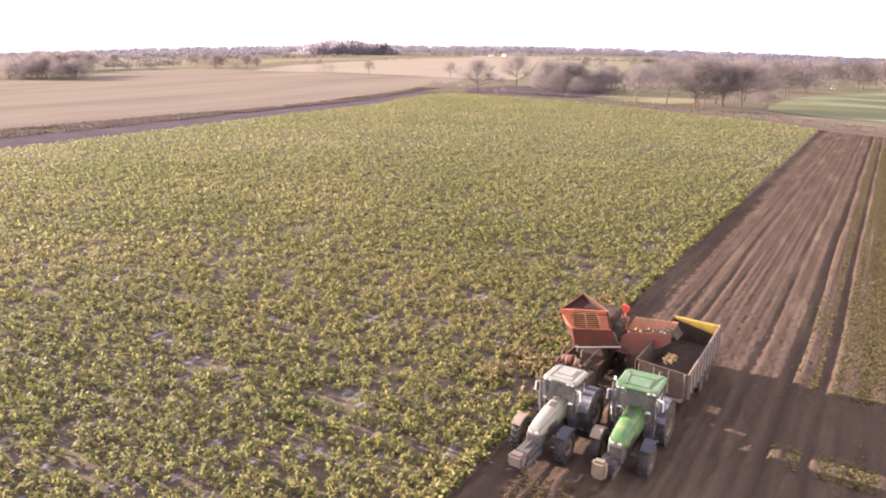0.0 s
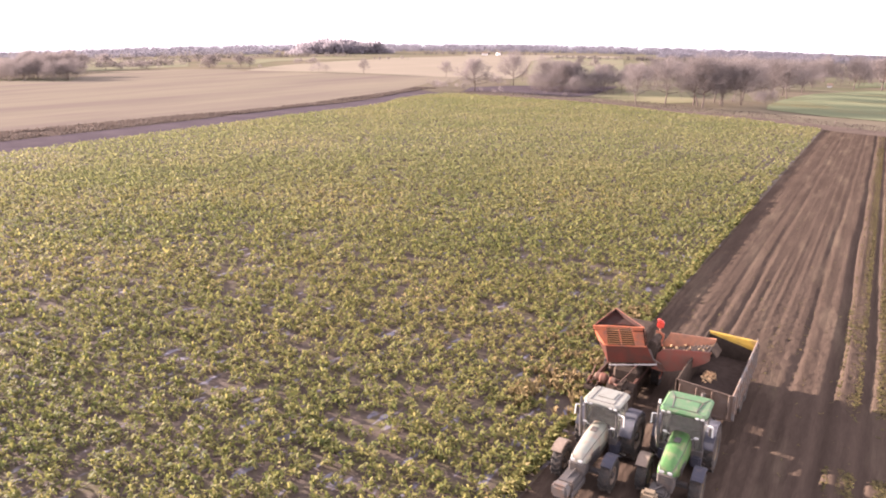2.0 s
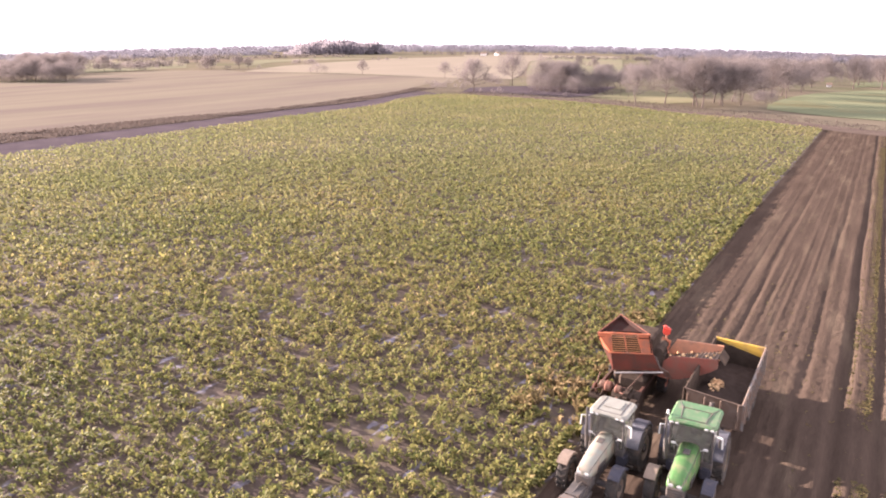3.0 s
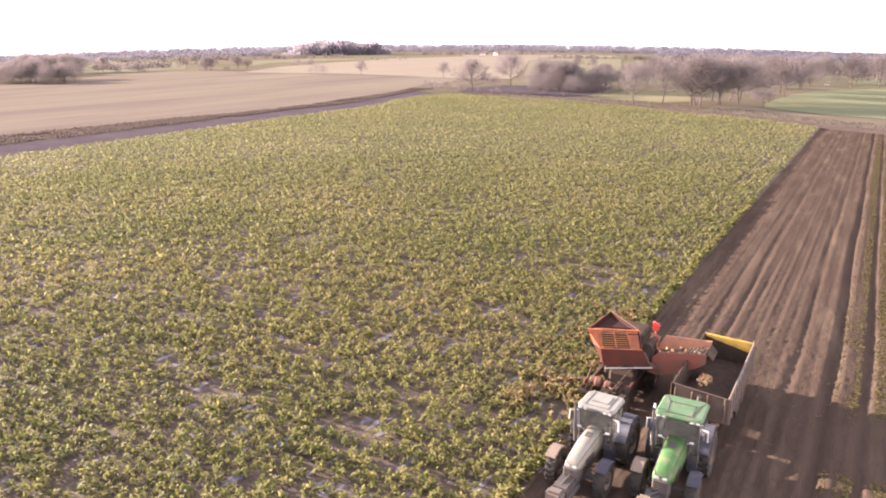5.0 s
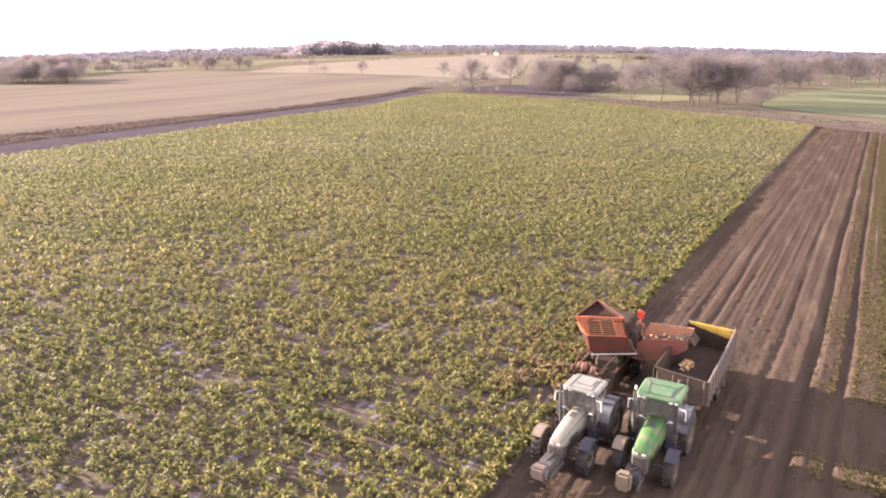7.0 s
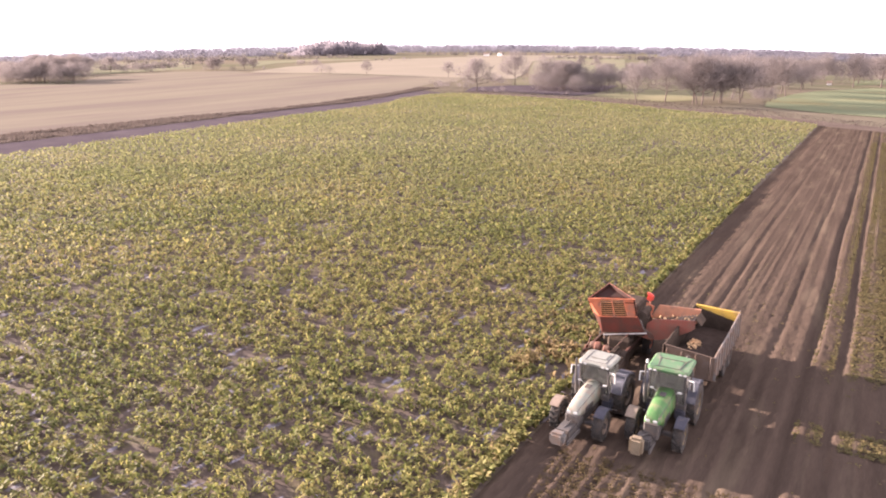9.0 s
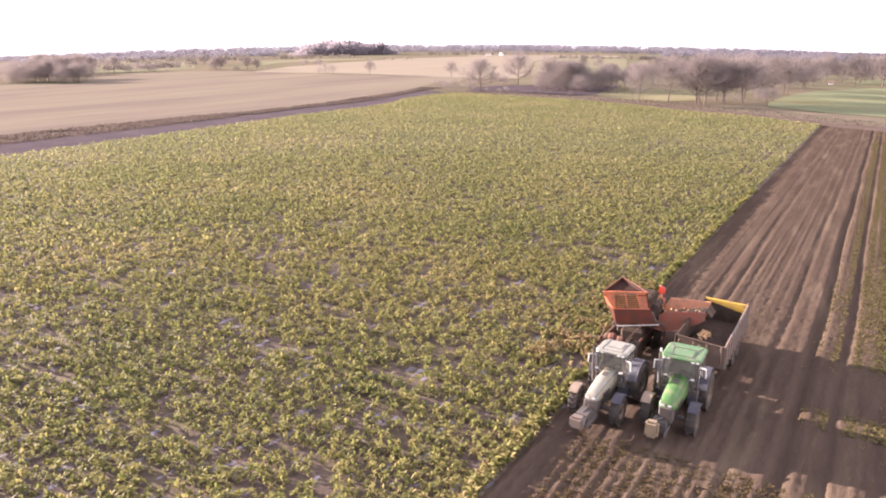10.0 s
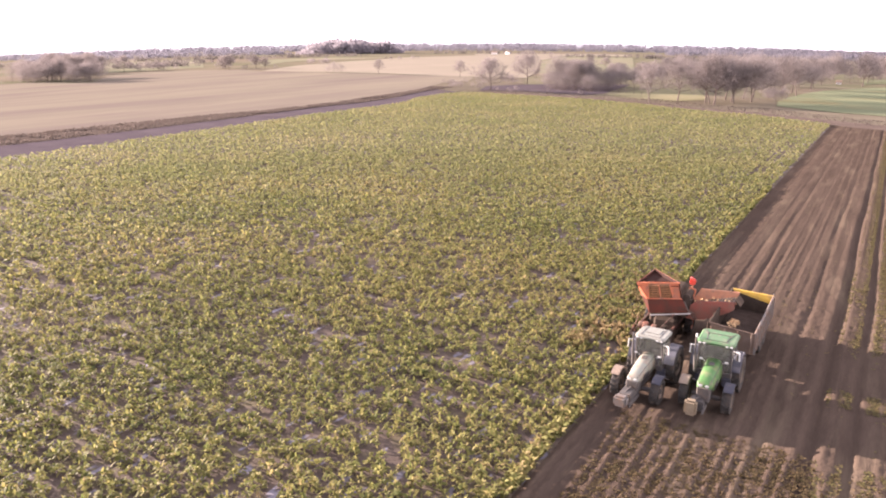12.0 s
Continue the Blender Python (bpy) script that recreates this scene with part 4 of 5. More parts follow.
def turned(bm, profile, sides=32, at=(0, 0, 0)):
    """A ring profile (x along the axle, radius) turned round the x axis; closed."""
    rings = []
    for k in range(sides):
        a = 2 * math.pi * k / sides
        rings.append([bm.verts.new((at[0] + x, at[1] + r * math.cos(a), at[2] + r * math.sin(a))) for x, r in profile])
    n = len(profile)
    for k in range(sides):
        A, B = rings[k], rings[(k + 1) % sides]
        for j in range(n):
            bm.faces.new((A[j], A[(j + 1) % n], B[(j + 1) % n], B[j]))


def loft(bm, sections):
    """Skin through rings of points, with closed ends."""
    rings = [[bm.verts.new(p) for p in s] for s in sections]
    for A, B in zip(rings, rings[1:]):
        for j in range(len(A)):
            bm.faces.new((A[j], A[(j + 1) % len(A)], B[(j + 1) % len(A)], B[j]))
    bm.faces.new(rings[0])
    bm.faces.new(rings[-1][::-1])


def plate(bm, corners, thick, inward=None):
    """A sheet of that thickness on a polygon of points in space."""
    pts = [Vector(c) for c in corners]
    nrm = (pts[1] - pts[0]).cross(pts[2] - pts[0]).normalized() * thick
    a, b = [bm.verts.new(p) for p in pts], [bm.verts.new(p + nrm) for p in pts]
    bm.faces.new(a)
    bm.faces.new(b[::-1])
    for j in range(len(a)):
        k = (j + 1) % len(a)
        bm.faces.new((a[j], a[k], b[k], b[j]))


def wheel(parent, at, radius, width, rim_r, rim_material, lugs=18, turn=0, name="wheel"):
    """wheel > tyre, rim"""
    bm = bmesh.new()
    rod(bm, (-width * 0.42, 0, 0), (width * 0.42, 0, 0), rim_r * 0.34, sides=16)
    for k in range(8):
        a = 2 * math.pi * k / 8
        for s in (-1, 1):
            rod(bm, (s * width * 0.38, rim_r * 0.24 * math.cos(a), rim_r * 0.24 * math.sin(a)), (s * width * 0.46, rim_r * 0.24 * math.cos(a), rim_r * 0.24 * math.sin(a)), 0.018, sides=6)
    hub = part(name, bm, DARKM, parent)
    hub.matrix_basis = pose(*at, 0, 0, turn)
    w, t = width / 2, radius - rim_r
    bm = bmesh.new()
    turned(bm, [(-w * 0.82, rim_r), (-w, rim_r + t * 0.3), (-w * 0.98, rim_r + t * 0.68), (-w * 0.78, radius - 0.045), (0, radius - 0.03),
                (w * 0.78, radius - 0.045), (w * 0.98, rim_r + t * 0.68), (w, rim_r + t * 0.3), (w * 0.82, rim_r)], 36)
    for k in range(lugs):
        for s in (-1, 1):
            a = 2 * math.pi * (k + (0.25 if s > 0 else 0)) / lugs
            c = Matrix.Rotation(a, 4, "X") @ Matrix.Translation((s * w * 0.5, 0, radius - 0.02)) @ pose(0, 0, 0, 0, 0, s * 38)
            bmesh.ops.create_cube(bm, size=1, matrix=c @ Matrix.Diagonal((w * 1.05, 0.06, 0.07, 1)))
    part("tyre", bm, RUBBER, hub, "muddy ribbed rubber tyre", smooth=False)
    bm = bmesh.new()
    turned(bm, [(-w * 0.80, rim_r * 1.0), (-w * 0.85, rim_r * 0.94), (-w * 0.4, rim_r * 0.86), (-w * 0.3, rim_r * 0.35), (-w * 0.12, rim_r * 0.30), (w * 0.12, rim_r * 0.30),
                (w * 0.3, rim_r * 0.35), (w * 0.4, rim_r * 0.86), (w * 0.85, rim_r * 0.94), (w * 0.80, rim_r * 1.0)], 28)
    part("rim", bm, rim_material, hub)
    return hub


def arched(bm, at, radius, width, a0, a1, thick=0.035, steps=9, lip=0.0):
    """A mudguard: a bent strip over a wheel at that place; angles from forward (-y), upwards."""
    secs = []
    for k in range(steps + 1):
        a = radians(a0 + (a1 - a0) * k / steps)
        c, s = -math.cos(a), math.sin(a)
        ring = []
        for x, r in ((-width / 2, radius - lip), (-width / 2 + 0.02, radius + thick), (width / 2 - 0.02, radius + thick), (width / 2, radius - lip), (width / 2 - 0.03, radius), (-width / 2 + 0.03, radius)):
            ring.append((at[0] + x, at[1] + c * r, at[2] + s * r))
        secs.append(ring)
    loft(bm, secs)


def tractor(name, label, m, body, roof_m, rim_m, base, nose, hood_top, hood_front, roof, weight, old=False):
    """A farm tractor that faces -y; the middle of the rear axle stands over the origin.
    base: wheelbase; nose: the bonnet's front end; roof: half width, front, rear, height."""
    top = new(name)
    tagged(top, label, "tractor")
    rw, rf, rb, rz = roof
    fy = -base
    # chassis and engine
    bm = bmesh.new()
    block(bm, (0, fy * 0.5, 0.82), (0.46, base + 0.5, 0.42), 0.04)
    block(bm, (0, 0.0, 0.85), (0.62, 0.9, 0.62), 0.06)
    block(bm, (0, fy * 0.62, 1.1), (0.50, base * 0.55, 0.35), 0.04)
    block(bm, (0, fy, 0.62), (1.35, 0.22, 0.2), 0.04)
    block(bm, (0, 0, 0.90), (1.4, 0.26, 0.26), 0.05)
    block(bm, (0, fy - 0.45, 0.75), (0.5, 0.6, 0.35), 0.05)
    part("chassis", bm, DARKM, top, "dark engine block and axles")
    # bonnet: rounded ring sections from the cab to the nose
    bm = bmesh.new()

    def ring(y, w, z0, z1, lean=0.0):
        out = []
        for k in range(13):
            a = math.pi * k / 12
            cx, cz = math.cos(a), math.sin(a)
            out.append((w * (abs(cx) ** 0.55) * (1 if cx >= 0 else -1), y + lean * (cz ** 0.7), z0 + (z1 - z0) * (cz ** 0.55 if cz > 0 else 0)))
        return out
    back = rf + 0.05
    bw = 1.0 if old else 1.14
    rings = [ring(back, bw * 0.38, 1.15, hood_top), ring(back * 0.6 + nose * 0.4, bw * 0.37, 1.12, hood_top - 0.05), ring(back * 0.25 + nose * 0.75, bw * 0.33, 1.18, hood_front + 0.10),
              ring(nose + 0.18, bw * 0.30, hood_front - 0.38, hood_front, 0.05), ring(nose + 0.02, bw * 0.25, hood_front - 0.34, hood_front - 0.14, 0.10)]
    loft(bm, rings)
    hood = part("bonnet", bm, body, top, smooth=True)
    for s in (-1, 1):
        bm = bmesh.new()
        block(bm, (s * 0.348 * bw, back * 0.45 + nose * 0.55, 1.28), (0.03, 0.80, 0.32), 0.008)
        for k in range(7):
            block(bm, (s * 0.362 * bw, back * 0.45 + nose * 0.55 + (k - 3) * 0.11, 1.28), (0.03, 0.07, 0.28), 0.008)
        part("side_vent", bm, DARKM, hood, "dark louvred vent")
    bm = bmesh.new()
    gz0, gz1 = 0.78, hood_front - 0.30
    block(bm, (0, nose + 0.30, (gz0 + gz1) / 2), (0.60, 0.62, gz1 - gz0), 0.04)
    for k in range(7):
        block(bm, (0, nose - 0.02, gz0 + 0.06 + (gz1 - gz0 - 0.12) * k / 6), (0.50, 0.025, 0.025), 0.004)
    part("grille", bm, DARKM, hood, "dark radiator grille")
    for s in (-1, 1):
        bm = bmesh.new()
        block(bm, (s * 0.15, nose - 0.01, hood_front - 0.20), (0.20, 0.08, 0.13), 0.035, segments=2)
        part("headlight", bm, LAMPM, hood)
    for k in (3, 9):      # seams along the bonnet's shoulders
        bm = bmesh.new()
        for A, B in zip(rings, rings[1:]):
            rod(bm, Vector(A[k]) + Vector((0, 0, 0.004)), Vector(B[k]) + Vector((0, 0, 0.004)), 0.017, sides=5)
        part("bonnet_seam", bm, DARKM, hood)
    bm = bmesh.new()
    y = back * 0.72 + nose * 0.28
    block(bm, (0, y, hood_top - 0.02), (0.26, 0.34, 0.03), 0.01, (4, 0, 0))
    part("bonnet_vent", bm, DARKM, hood, "dark vent on top of the bonnet")
    # cab
    floor_z, hw_ = 1.25, rw - 0.03
    bm = bmesh.new()
    block(bm, (0, (rf + rb) / 2, floor_z - 0.08), (2 * rw - 0.1, rb - rf, 0.28), 0.03)
    block(bm, (0, rf + 0.12, floor_z + 0.3), (1.0, 0.2, 0.6), 0.05)
    part("cab_base", bm, DARKM, top)
    posts = {"fl": (-0.92, rf + 0.10, -0.88, rf - 0.02), "fr": (0.92, rf + 0.10, 0.88, rf - 0.02), "ml": (-1, (rf + rb) / 2 + .2, -0.93, (rf + rb) / 2 + .15),
             "mr": (1, (rf + rb) / 2 + .2, 0.93, (rf + rb) / 2 + .15), "rl": (-0.94, rb + 0.02, -0.86, rb - 0.08), "rr": (0.94, rb + 0.02, 0.86, rb - 0.08)}
    P = {}
    for k, (bx, by, tx, ty) in posts.items():
        p, q = Vector((bx * hw_, by, floor_z)), Vector((tx * hw_, ty, rz - 0.16))
        P[k] = (p, q)
        bm = bmesh.new()
        rod(bm, p, q, 0.042, sides=6)
        part("pillar", bm, DARKM, top)
    for a, b, nm in (("fl", "fr", "windscreen"), ("fl", "ml", "door_glass"), ("mr", "fr", "door_glass"), ("ml", "rl", "quarter_glass"), ("rr", "mr", "quarter_glass"), ("rl", "rr", "rear_glass")):
        bm = bmesh.new()
        plate(bm, [P[a][0], P[b][0], P[b][1], P[a][1]], 0.008)
        g = part(nm, bm, GLASS, top)
        g.visible_shadow = False
    # roof with a raised rim and a sunk hatch
    bm = bmesh.new()

    def slab(y0, y1, w, z, r=0.16):
        return [(-w + r, y0, z), (w - r, y0, z), (w - r * .3, y0 + r * .3, z), (w, y0 + r, z), (w, y1 - r, z), (w - r * .3, y1 - r * .3, z), (w - r, y1, z), (-w + r, y1, z), (-w + r * .3, y1 - r * .3, z), (-w, y1 - r, z), (-w, y0 + r, z), (-w + r * .3, y0 + r * .3, z)]
    loft(bm, [slab(rf - 0.04, rb + 0.02, rw - 0.05, rz - 0.19), slab(rf - 0.10, rb + 0.05, rw, rz - 0.13), slab(rf - 0.10, rb + 0.05, rw, rz - 0.06), slab(rf - 0.02, rb, rw - 0.07, rz), ])
    roof_ob = part("roof", bm, roof_m, top)
    bm = bmesh.new()
    cy = (rf + rb) / 2
    if old:
        for s in (-0.62, 0.62):
            block(bm, (s * rw, cy, rz + 0.004), (0.03, (rb - rf) * 0.92, 0.02), 0.006)
        block(bm, (0, rf + 0.06, rz + 0.004), (rw * 1.3, 0.03, 0.02), 0.006)
        part("roof_seam", bm, DARKM, roof_ob, "dark seams of the roof panels")
        bm = bmesh.new()
        block(bm, (0, cy + 0.1, rz + 0.012), (rw * 0.9, (rb - rf) * 0.5, 0.035), 0.012, segments=2)
        part("roof_panel", bm, roof_m, roof_ob)
    else:
        hatch = [(-rw * .5, rf + .12), (rw * .5, rf + .12), (rw * .62, cy + .25), (-rw * .62, cy + .25)]
        for (x0, y0), (x1, y1) in zip(hatch, hatch[1:] + hatch[:1]):
            rod(bm, (x0, y0, rz + 0.006), (x1, y1, rz + 0.006), 0.022, sides=6)
        for s in (-1, 1):
            rod(bm, (s * rw * .62, cy + .25, rz + .006), (s * rw * .84, rb - .1, rz - .01), 0.02, sides=6)
            rod(bm, (s * rw * .5, rf + .12, rz + .006), (s * rw * .86, rf - .02, rz - .02), 0.02, sides=6)
        part("roof_hatch_seal", bm, DARKM, roof_ob, "dark seal round the roof hatch")
        bm = bmesh.new()
        block(bm, (0, (rf + .12 + cy + .25) / 2, rz + 0.006), (rw * 1.0, abs(cy + .13 - rf) * 0.9, 0.02), 0.008)
        part("roof_hatch", bm, roof_m, roof_ob)
    for s in (-1, 1):
        for k in (0, 1):
            bm = bmesh.new()
            block(bm, (s * (rw - 0.16 - 0.2 * k), rf - 0.10, rz - 0.13), (0.14, 0.06, 0.08), 0.02)
            part("work_lamp", bm, LAMPM, roof_ob)
    bm = bmesh.new()
    rod(bm, (-rw + 0.02, rf + 0.25, rz - 0.08), (-rw - 0.06, rf + 0.25, rz + 0.02), 0.02)
    rod(bm, (-rw - 0.07, rf + 0.25, rz), (-rw - 0.07, rf + 0.25, rz + 0.15), 0.055, 0.045, 10)
    if old:
        bm.free()
    else:
        part("beacon", bm, LAMPM, roof_ob, "small pale beacon")
    # inside the cab
    bm = bmesh.new()
    block(bm, (0, cy + 0.25, floor_z + 0.38), (0.5, 0.48, 0.16), 0.05, segments=2)
    block(bm, (0, cy + 0.5, floor_z + 0.72), (0.48, 0.14, 0.62), 0.05, (-8, 0, 0), 2)
    block(bm, (0, cy + 0.25, floor_z + 0.16), (0.3, 0.3, 0.34), 0.03)
    part("seat", bm, SEATM, top, "dark driver's seat")
    bm = bmesh.new()
    rod(bm, (0, rf + 0.25, floor_z + 0.3), (0, rf + 0.42, floor_z + 0.62), 0.03)
    for k in range(14):
        a, b = 2 * math.pi * k / 14, 2 * math.pi * (k + 1) / 14
        pt = lambda t: (0.19 * math.cos(t), rf + 0.42 + 0.16 * math.sin(t), floor_z + 0.63 - 0.10 * math.sin(t))
        rod(bm, pt(a), pt(b), 0.017, sides=5)
    part("steering_wheel", bm, DARKM, top)
    # mudguards, wheels
    for s in (-1, 1):
        bm = bmesh.new()
        arched(bm, (s * 0.93, 0, 0.95), 1.06, 0.56, 22, 150, lip=0.06)
        part("rear_mudguard", bm, FENDER, top, "dark blue-grey plastic mudguard")
        wheel(top, (s * 0.98, 0, 0.95), 0.95, 0.54, 0.52, rim_m, 20, name="rear_wheel")
        bm = bmesh.new()
        arched(bm, (s * 1.02, fy, 0.66), 0.77, 0.46, 48, 135, lip=0.03)
        rod(bm, (s * 0.78, fy, 0.68), (s * 0.92, fy, 1.42), 0.025)
        # tan on the sunward side, dark on the other: light put into colour
        part("front_mudguard", bm, FENDER if s > 0 else MUDDY, top, "front mudguard toned for its sunlit or shaded side")
        wheel(top, (s * 0.98, fy, 0.66), 0.66, 0.44, 0.36, rim_m, 16, turn=0, name="front_wheel")
        # steps and tank
        bm = bmesh.new()
        block(bm, (s * 0.62, -0.98, 0.86), (0.42, 0.72, 0.50), 0.07, segments=2)
        part("fuel_tank" if s > 0 else "battery_box", bm, FENDER, top)
        for k in range(3):
            bm = bmesh.new()
            block(bm, (s * (0.80 + 0.04 * (2 - k)), -0.72, 0.48 + 0.28 * k), (0.26, 0.32, 0.03), 0.006)
            rod(bm, (s * (0.70 + 0.04 * (2 - k)), -0.57, 0.48 + 0.28 * k), (s * (0.70 + .04 * (2 - k)), -0.57, 0.78 + 0.28 * k), 0.014, sides=5)
            part("step", bm, STEEL, top)
        # mirror on a bent arm
        bm = bmesh.new()
        a, b, c = (s * (rw - 0.04), rf - 0.02, rz - 0.32), (s * (rw + 0.24), rf - 0.16, rz - 0.30), (s * (rw + 0.26), rf - 0.18, rz - 0.72)
        rod(bm, a, b, 0.034, sides=6)
        rod(bm, b, c, 0.034, sides=6)
        arm = part("mirror_arm", bm, LAMPM, top, "pale bent mirror arm")
        bm = bmesh.new()
        block(bm, (s * (rw + 0.20), rf - 0.13, rz - 0.56), (0.18, 0.06, 0.34), 0.03)
        part("mirror", bm, DARKM, arm)
        # front turn lamp on a stalk
        bm = bmesh.new()
        rod(bm, (s * 0.4, rf - 0.12, hood_top - 0.18), (s * 0.56, rf - 0.16, hood_top - 0.06), 0.014, sides=5)
        block(bm, (s * 0.60, rf - 0.18, hood_top - 0.05), (0.17, 0.06, 0.09), 0.02)
        part("front_lamp", bm, LAMPM, top)
    # exhaust beside the front pillar
    bm = bmesh.new()
    ex = -rw - 0.02
    rod(bm, (ex + 0.08, rf - 0.22, 1.2), (ex + 0.02, rf - 0.20, 2.1), 0.075, sides=12)
    rod(bm, (ex + 0.02, rf - 0.20, 2.1), (ex, rf - 0.18, rz + 0.1), 0.045, sides=10)
    part("exhaust", bm, DARKM, top, "dark upright exhaust")
    # rear hitch
    bm = bmesh.new()
    block(bm, (0, 0.75, 0.55), (0.14, 0.75, 0.08), 0.02)
    for s in (-1, 1):
        rod(bm, (s * 0.3, 0.3, 0.7), (s * 0.42, 1.05, 0.62), 0.035)
        rod(bm, (s * 0.42, 0.9, 0.64), (s * 0.30, 0.4, 1.15), 0.02)
    # unseen bulk added to block low sun behind the cab
    block(bm, (0, 0.95, 1.0), (0.9, 0.36, 0.5), 0.06)
    rod(bm, (0, 0.6, 1.35), (0, 1.3, 1.2), 0.045)
    part("rear_hitch", bm, DARKM, top)
    # front linkage and the weight on it
    wy0, wy1, wx0, wx1, wz0, wz1 = weight
    bm = bmesh.new()
    # block added to close the sun gap between nose and weight
    block(bm, ((wx0 + wx1) / 4, (wy1 + nose) / 2 + 0.1, 0.72), (0.62, abs(nose - wy1) + 0.3, 0.5), 0.06, segments=2)
    for s in (-1, 1):
        block(bm, (s * 0.34 + (wx0 + wx1) / 4, (wy1 + nose) / 2, 0.55), (0.09, abs(nose - wy1) + 0.5, 0.22), 0.03)
    rod(bm, (0, nose + 0.1, 1.05), ((wx0 + wx1) / 2, wy1 - 0.05, wz1 - 0.1), 0.04)
    part("front_linkage", bm, DARKM, top, "dark front linkage")
    bm = bmesh.new()
    block(bm, ((wx0 + wx1) / 2, (wy0 + wy1) / 2, (wz0 + wz1) / 2), (wx1 - wx0, wy1 - wy0, wz1 - wz0), 0.10, segments=2)
    for s in (-1, 1):
        rod(bm, ((wx0 + wx1) / 2 + s * 0.22, wy1 - 0.05, (wz0 + wz1) / 2), (s * 0.2, fy - 0.35, 0.62), 0.045)
    part("front_weight", bm, SIDEGREY if old else CLAY, top, "mud-coated front ballast weight")
    top.matrix_basis = m
    return top


tractor("tractor", "pale grey-green tractor with a white roof, pulling the harvester", pose(-3.04, 0.42, 0, 0, 0, -1.5), PALEP, WHITEROOF, MUDDY, 2.8, -3.72, 1.92, 1.62,
        (0.77, -1.32, 0.0, 2.80), (-5.08, -4.58, -0.44, 0.20, 0.46, 1.0), old=True)
tractor("tractor", "bright green tractor with a green roof, pulling the trailer", pose(-0.08, 1.15, 0, 0, 0, 1.8), GREENP, GREENROOF, SHADEYELLOW, 2.72, -3.78, 2.0, 1.80,
        (0.90, -1.24, 0.38, 2.88), (-4.66, -4.22, -0.66, -0.10, 0.34, 1.10))


# ---- trailer with open box ----
def trailer(m):
    top = new("beet_trailer")
    tagged(top, "grey open-top tipping trailer with a yellow tailgate", "trailer")
    x0, x1, y0, y1, zf = -1.12, 1.22, 3.45, 9.95, 1.20
    zl, zr0, zr1 = 2.50, 2.28, 2.42

    bm = bmesh.new()
    block(bm, ((x0 + x1) / 2, (y0 + y1) / 2, zf - 0.05), (x1 - x0, y1 - y0, 0.10), 0.01)
    part("floor", bm, RUSTY, top)
    # left board and its ribs are coloured dark for the shade on them
    bm = bmesh.new()
    plate(bm, [(x0, y0, zf), (x0, y1, zf), (x0, y1, zl), (x0, y0, zl)], 0.05)
    rod(bm, (x0, y0, zl), (x0, y1, zl), 0.045, sides=6)
    left = part("side_board", bm, SHADEGRIME, top)
    bm = bmesh.new()
    plate(bm, [(x1, y0, zf), (x1, y1, zf), (x1, y1, zr1), (x1, y0, zr0)], 0.05)
    rod(bm, (x1, y0, zr0), (x1, y1, zr1), 0.05, sides=6)
    right = part("side_board", bm, SIDEGREY, top)
    for k in range(10):
        y = y0 + 0.12 + k * (y1 - y0 - 0.24) / 9
        for x, ob, zt in ((x0 - 0.06, left, zl), (x1 + 0.06, right, zr0 + (zr1 - zr0) * k / 9)):
            bm = bmesh.new()
            block(bm, (x, y, (zf + zt) / 2 - 0.06), (0.09, 0.10, zt - zf + 0.10), 0.02)
            part("rib", bm, SHADEGRIME if ob == left else SIDEGREY, ob)
    bm = bmesh.new()
    plate(bm, [(x0, y0, zf), (x1, y0, zf), (x1, y0, zr0), (x0, y0, zl)], -0.05)
    rod(bm, (x0, y0, zl), (x1, y0, zr0), 0.045, sides=6)
    front = part("front_board", bm, RUSTY, top, "rust-brown front board")
    for k in (0.06, 0.36, 0.64, 0.94):
        bm = bmesh.new()
        x = x0 + (x1 - x0) * k
        block(bm, (x, y0 - 0.06, (zf + 2.35) / 2), (0.08, 0.07, 2.30 - zf), 0.02)
        part("rib", bm, RUSTY, front)
    # yellow is cut to the triangle that the sun reaches
    bm = bmesh.new()
    plate(bm, [(x0, y1, 2.44), (x1, y1, 1.90), (x1, y1, 2.44), (x0, y1, 2.52)], 0.06)
    rod(bm, (x0, y1 + 0.02, 2.52), (x1, y1 + 0.02, 2.44), 0.04, sides=6)
    gate = part("tailgate", bm, YELLOWP, top, "yellow tailgate")
    # side board's shadow and soil, put into a slanted dark sheet
    bm = bmesh.new()
    plate(bm, [(x0, y1, zf), (x1, y1, zf), (x1, y1, 1.90), (x0, y1, 2.44)], 0.06)
    part("shaded_gate", bm, SHADEGRIME, gate, "dark lower gate sheet with soil and painted side-board shadow")
    bm = bmesh.new()
    for x in (x0 + 0.02, x1 - 0.02):
        rod(bm, (x, y1 + 0.09, zf), (x, y1 + 0.09, 2.56), 0.04, sides=6)
    part("gate_post", bm, SIDEGREY, gate)
    bm = bmesh.new()
    for s in (-0.42, 0.52):
        block(bm, (s, (y0 + y1) / 2, 0.98), (0.14, y1 - y0 - 0.2, 0.26), 0.02)
    for y in (y0 + 0.2, 5.6, 7.6, y1 - 0.2):
        block(bm, (0.05, y, 1.06), (1.6, 0.12, 0.16), 0.02)
    rod(bm, (-0.42, y0 + 0.3, 0.92), (0.02, y0 - 1.35, 0.62), 0.07)
    rod(bm, (0.52, y0 + 0.3, 0.92), (0.06, y0 - 1.35, 0.62), 0.07)
    block(bm, (0.04, y0 - 1.42, 0.60), (0.16, 0.35, 0.12), 0.03)
    # deep block added under the floor to stop low sun
    block(bm, (0.05, (y0 + y1) / 2, 0.80), (0.8, y1 - y0 - 0.8, 0.5), 0.05)
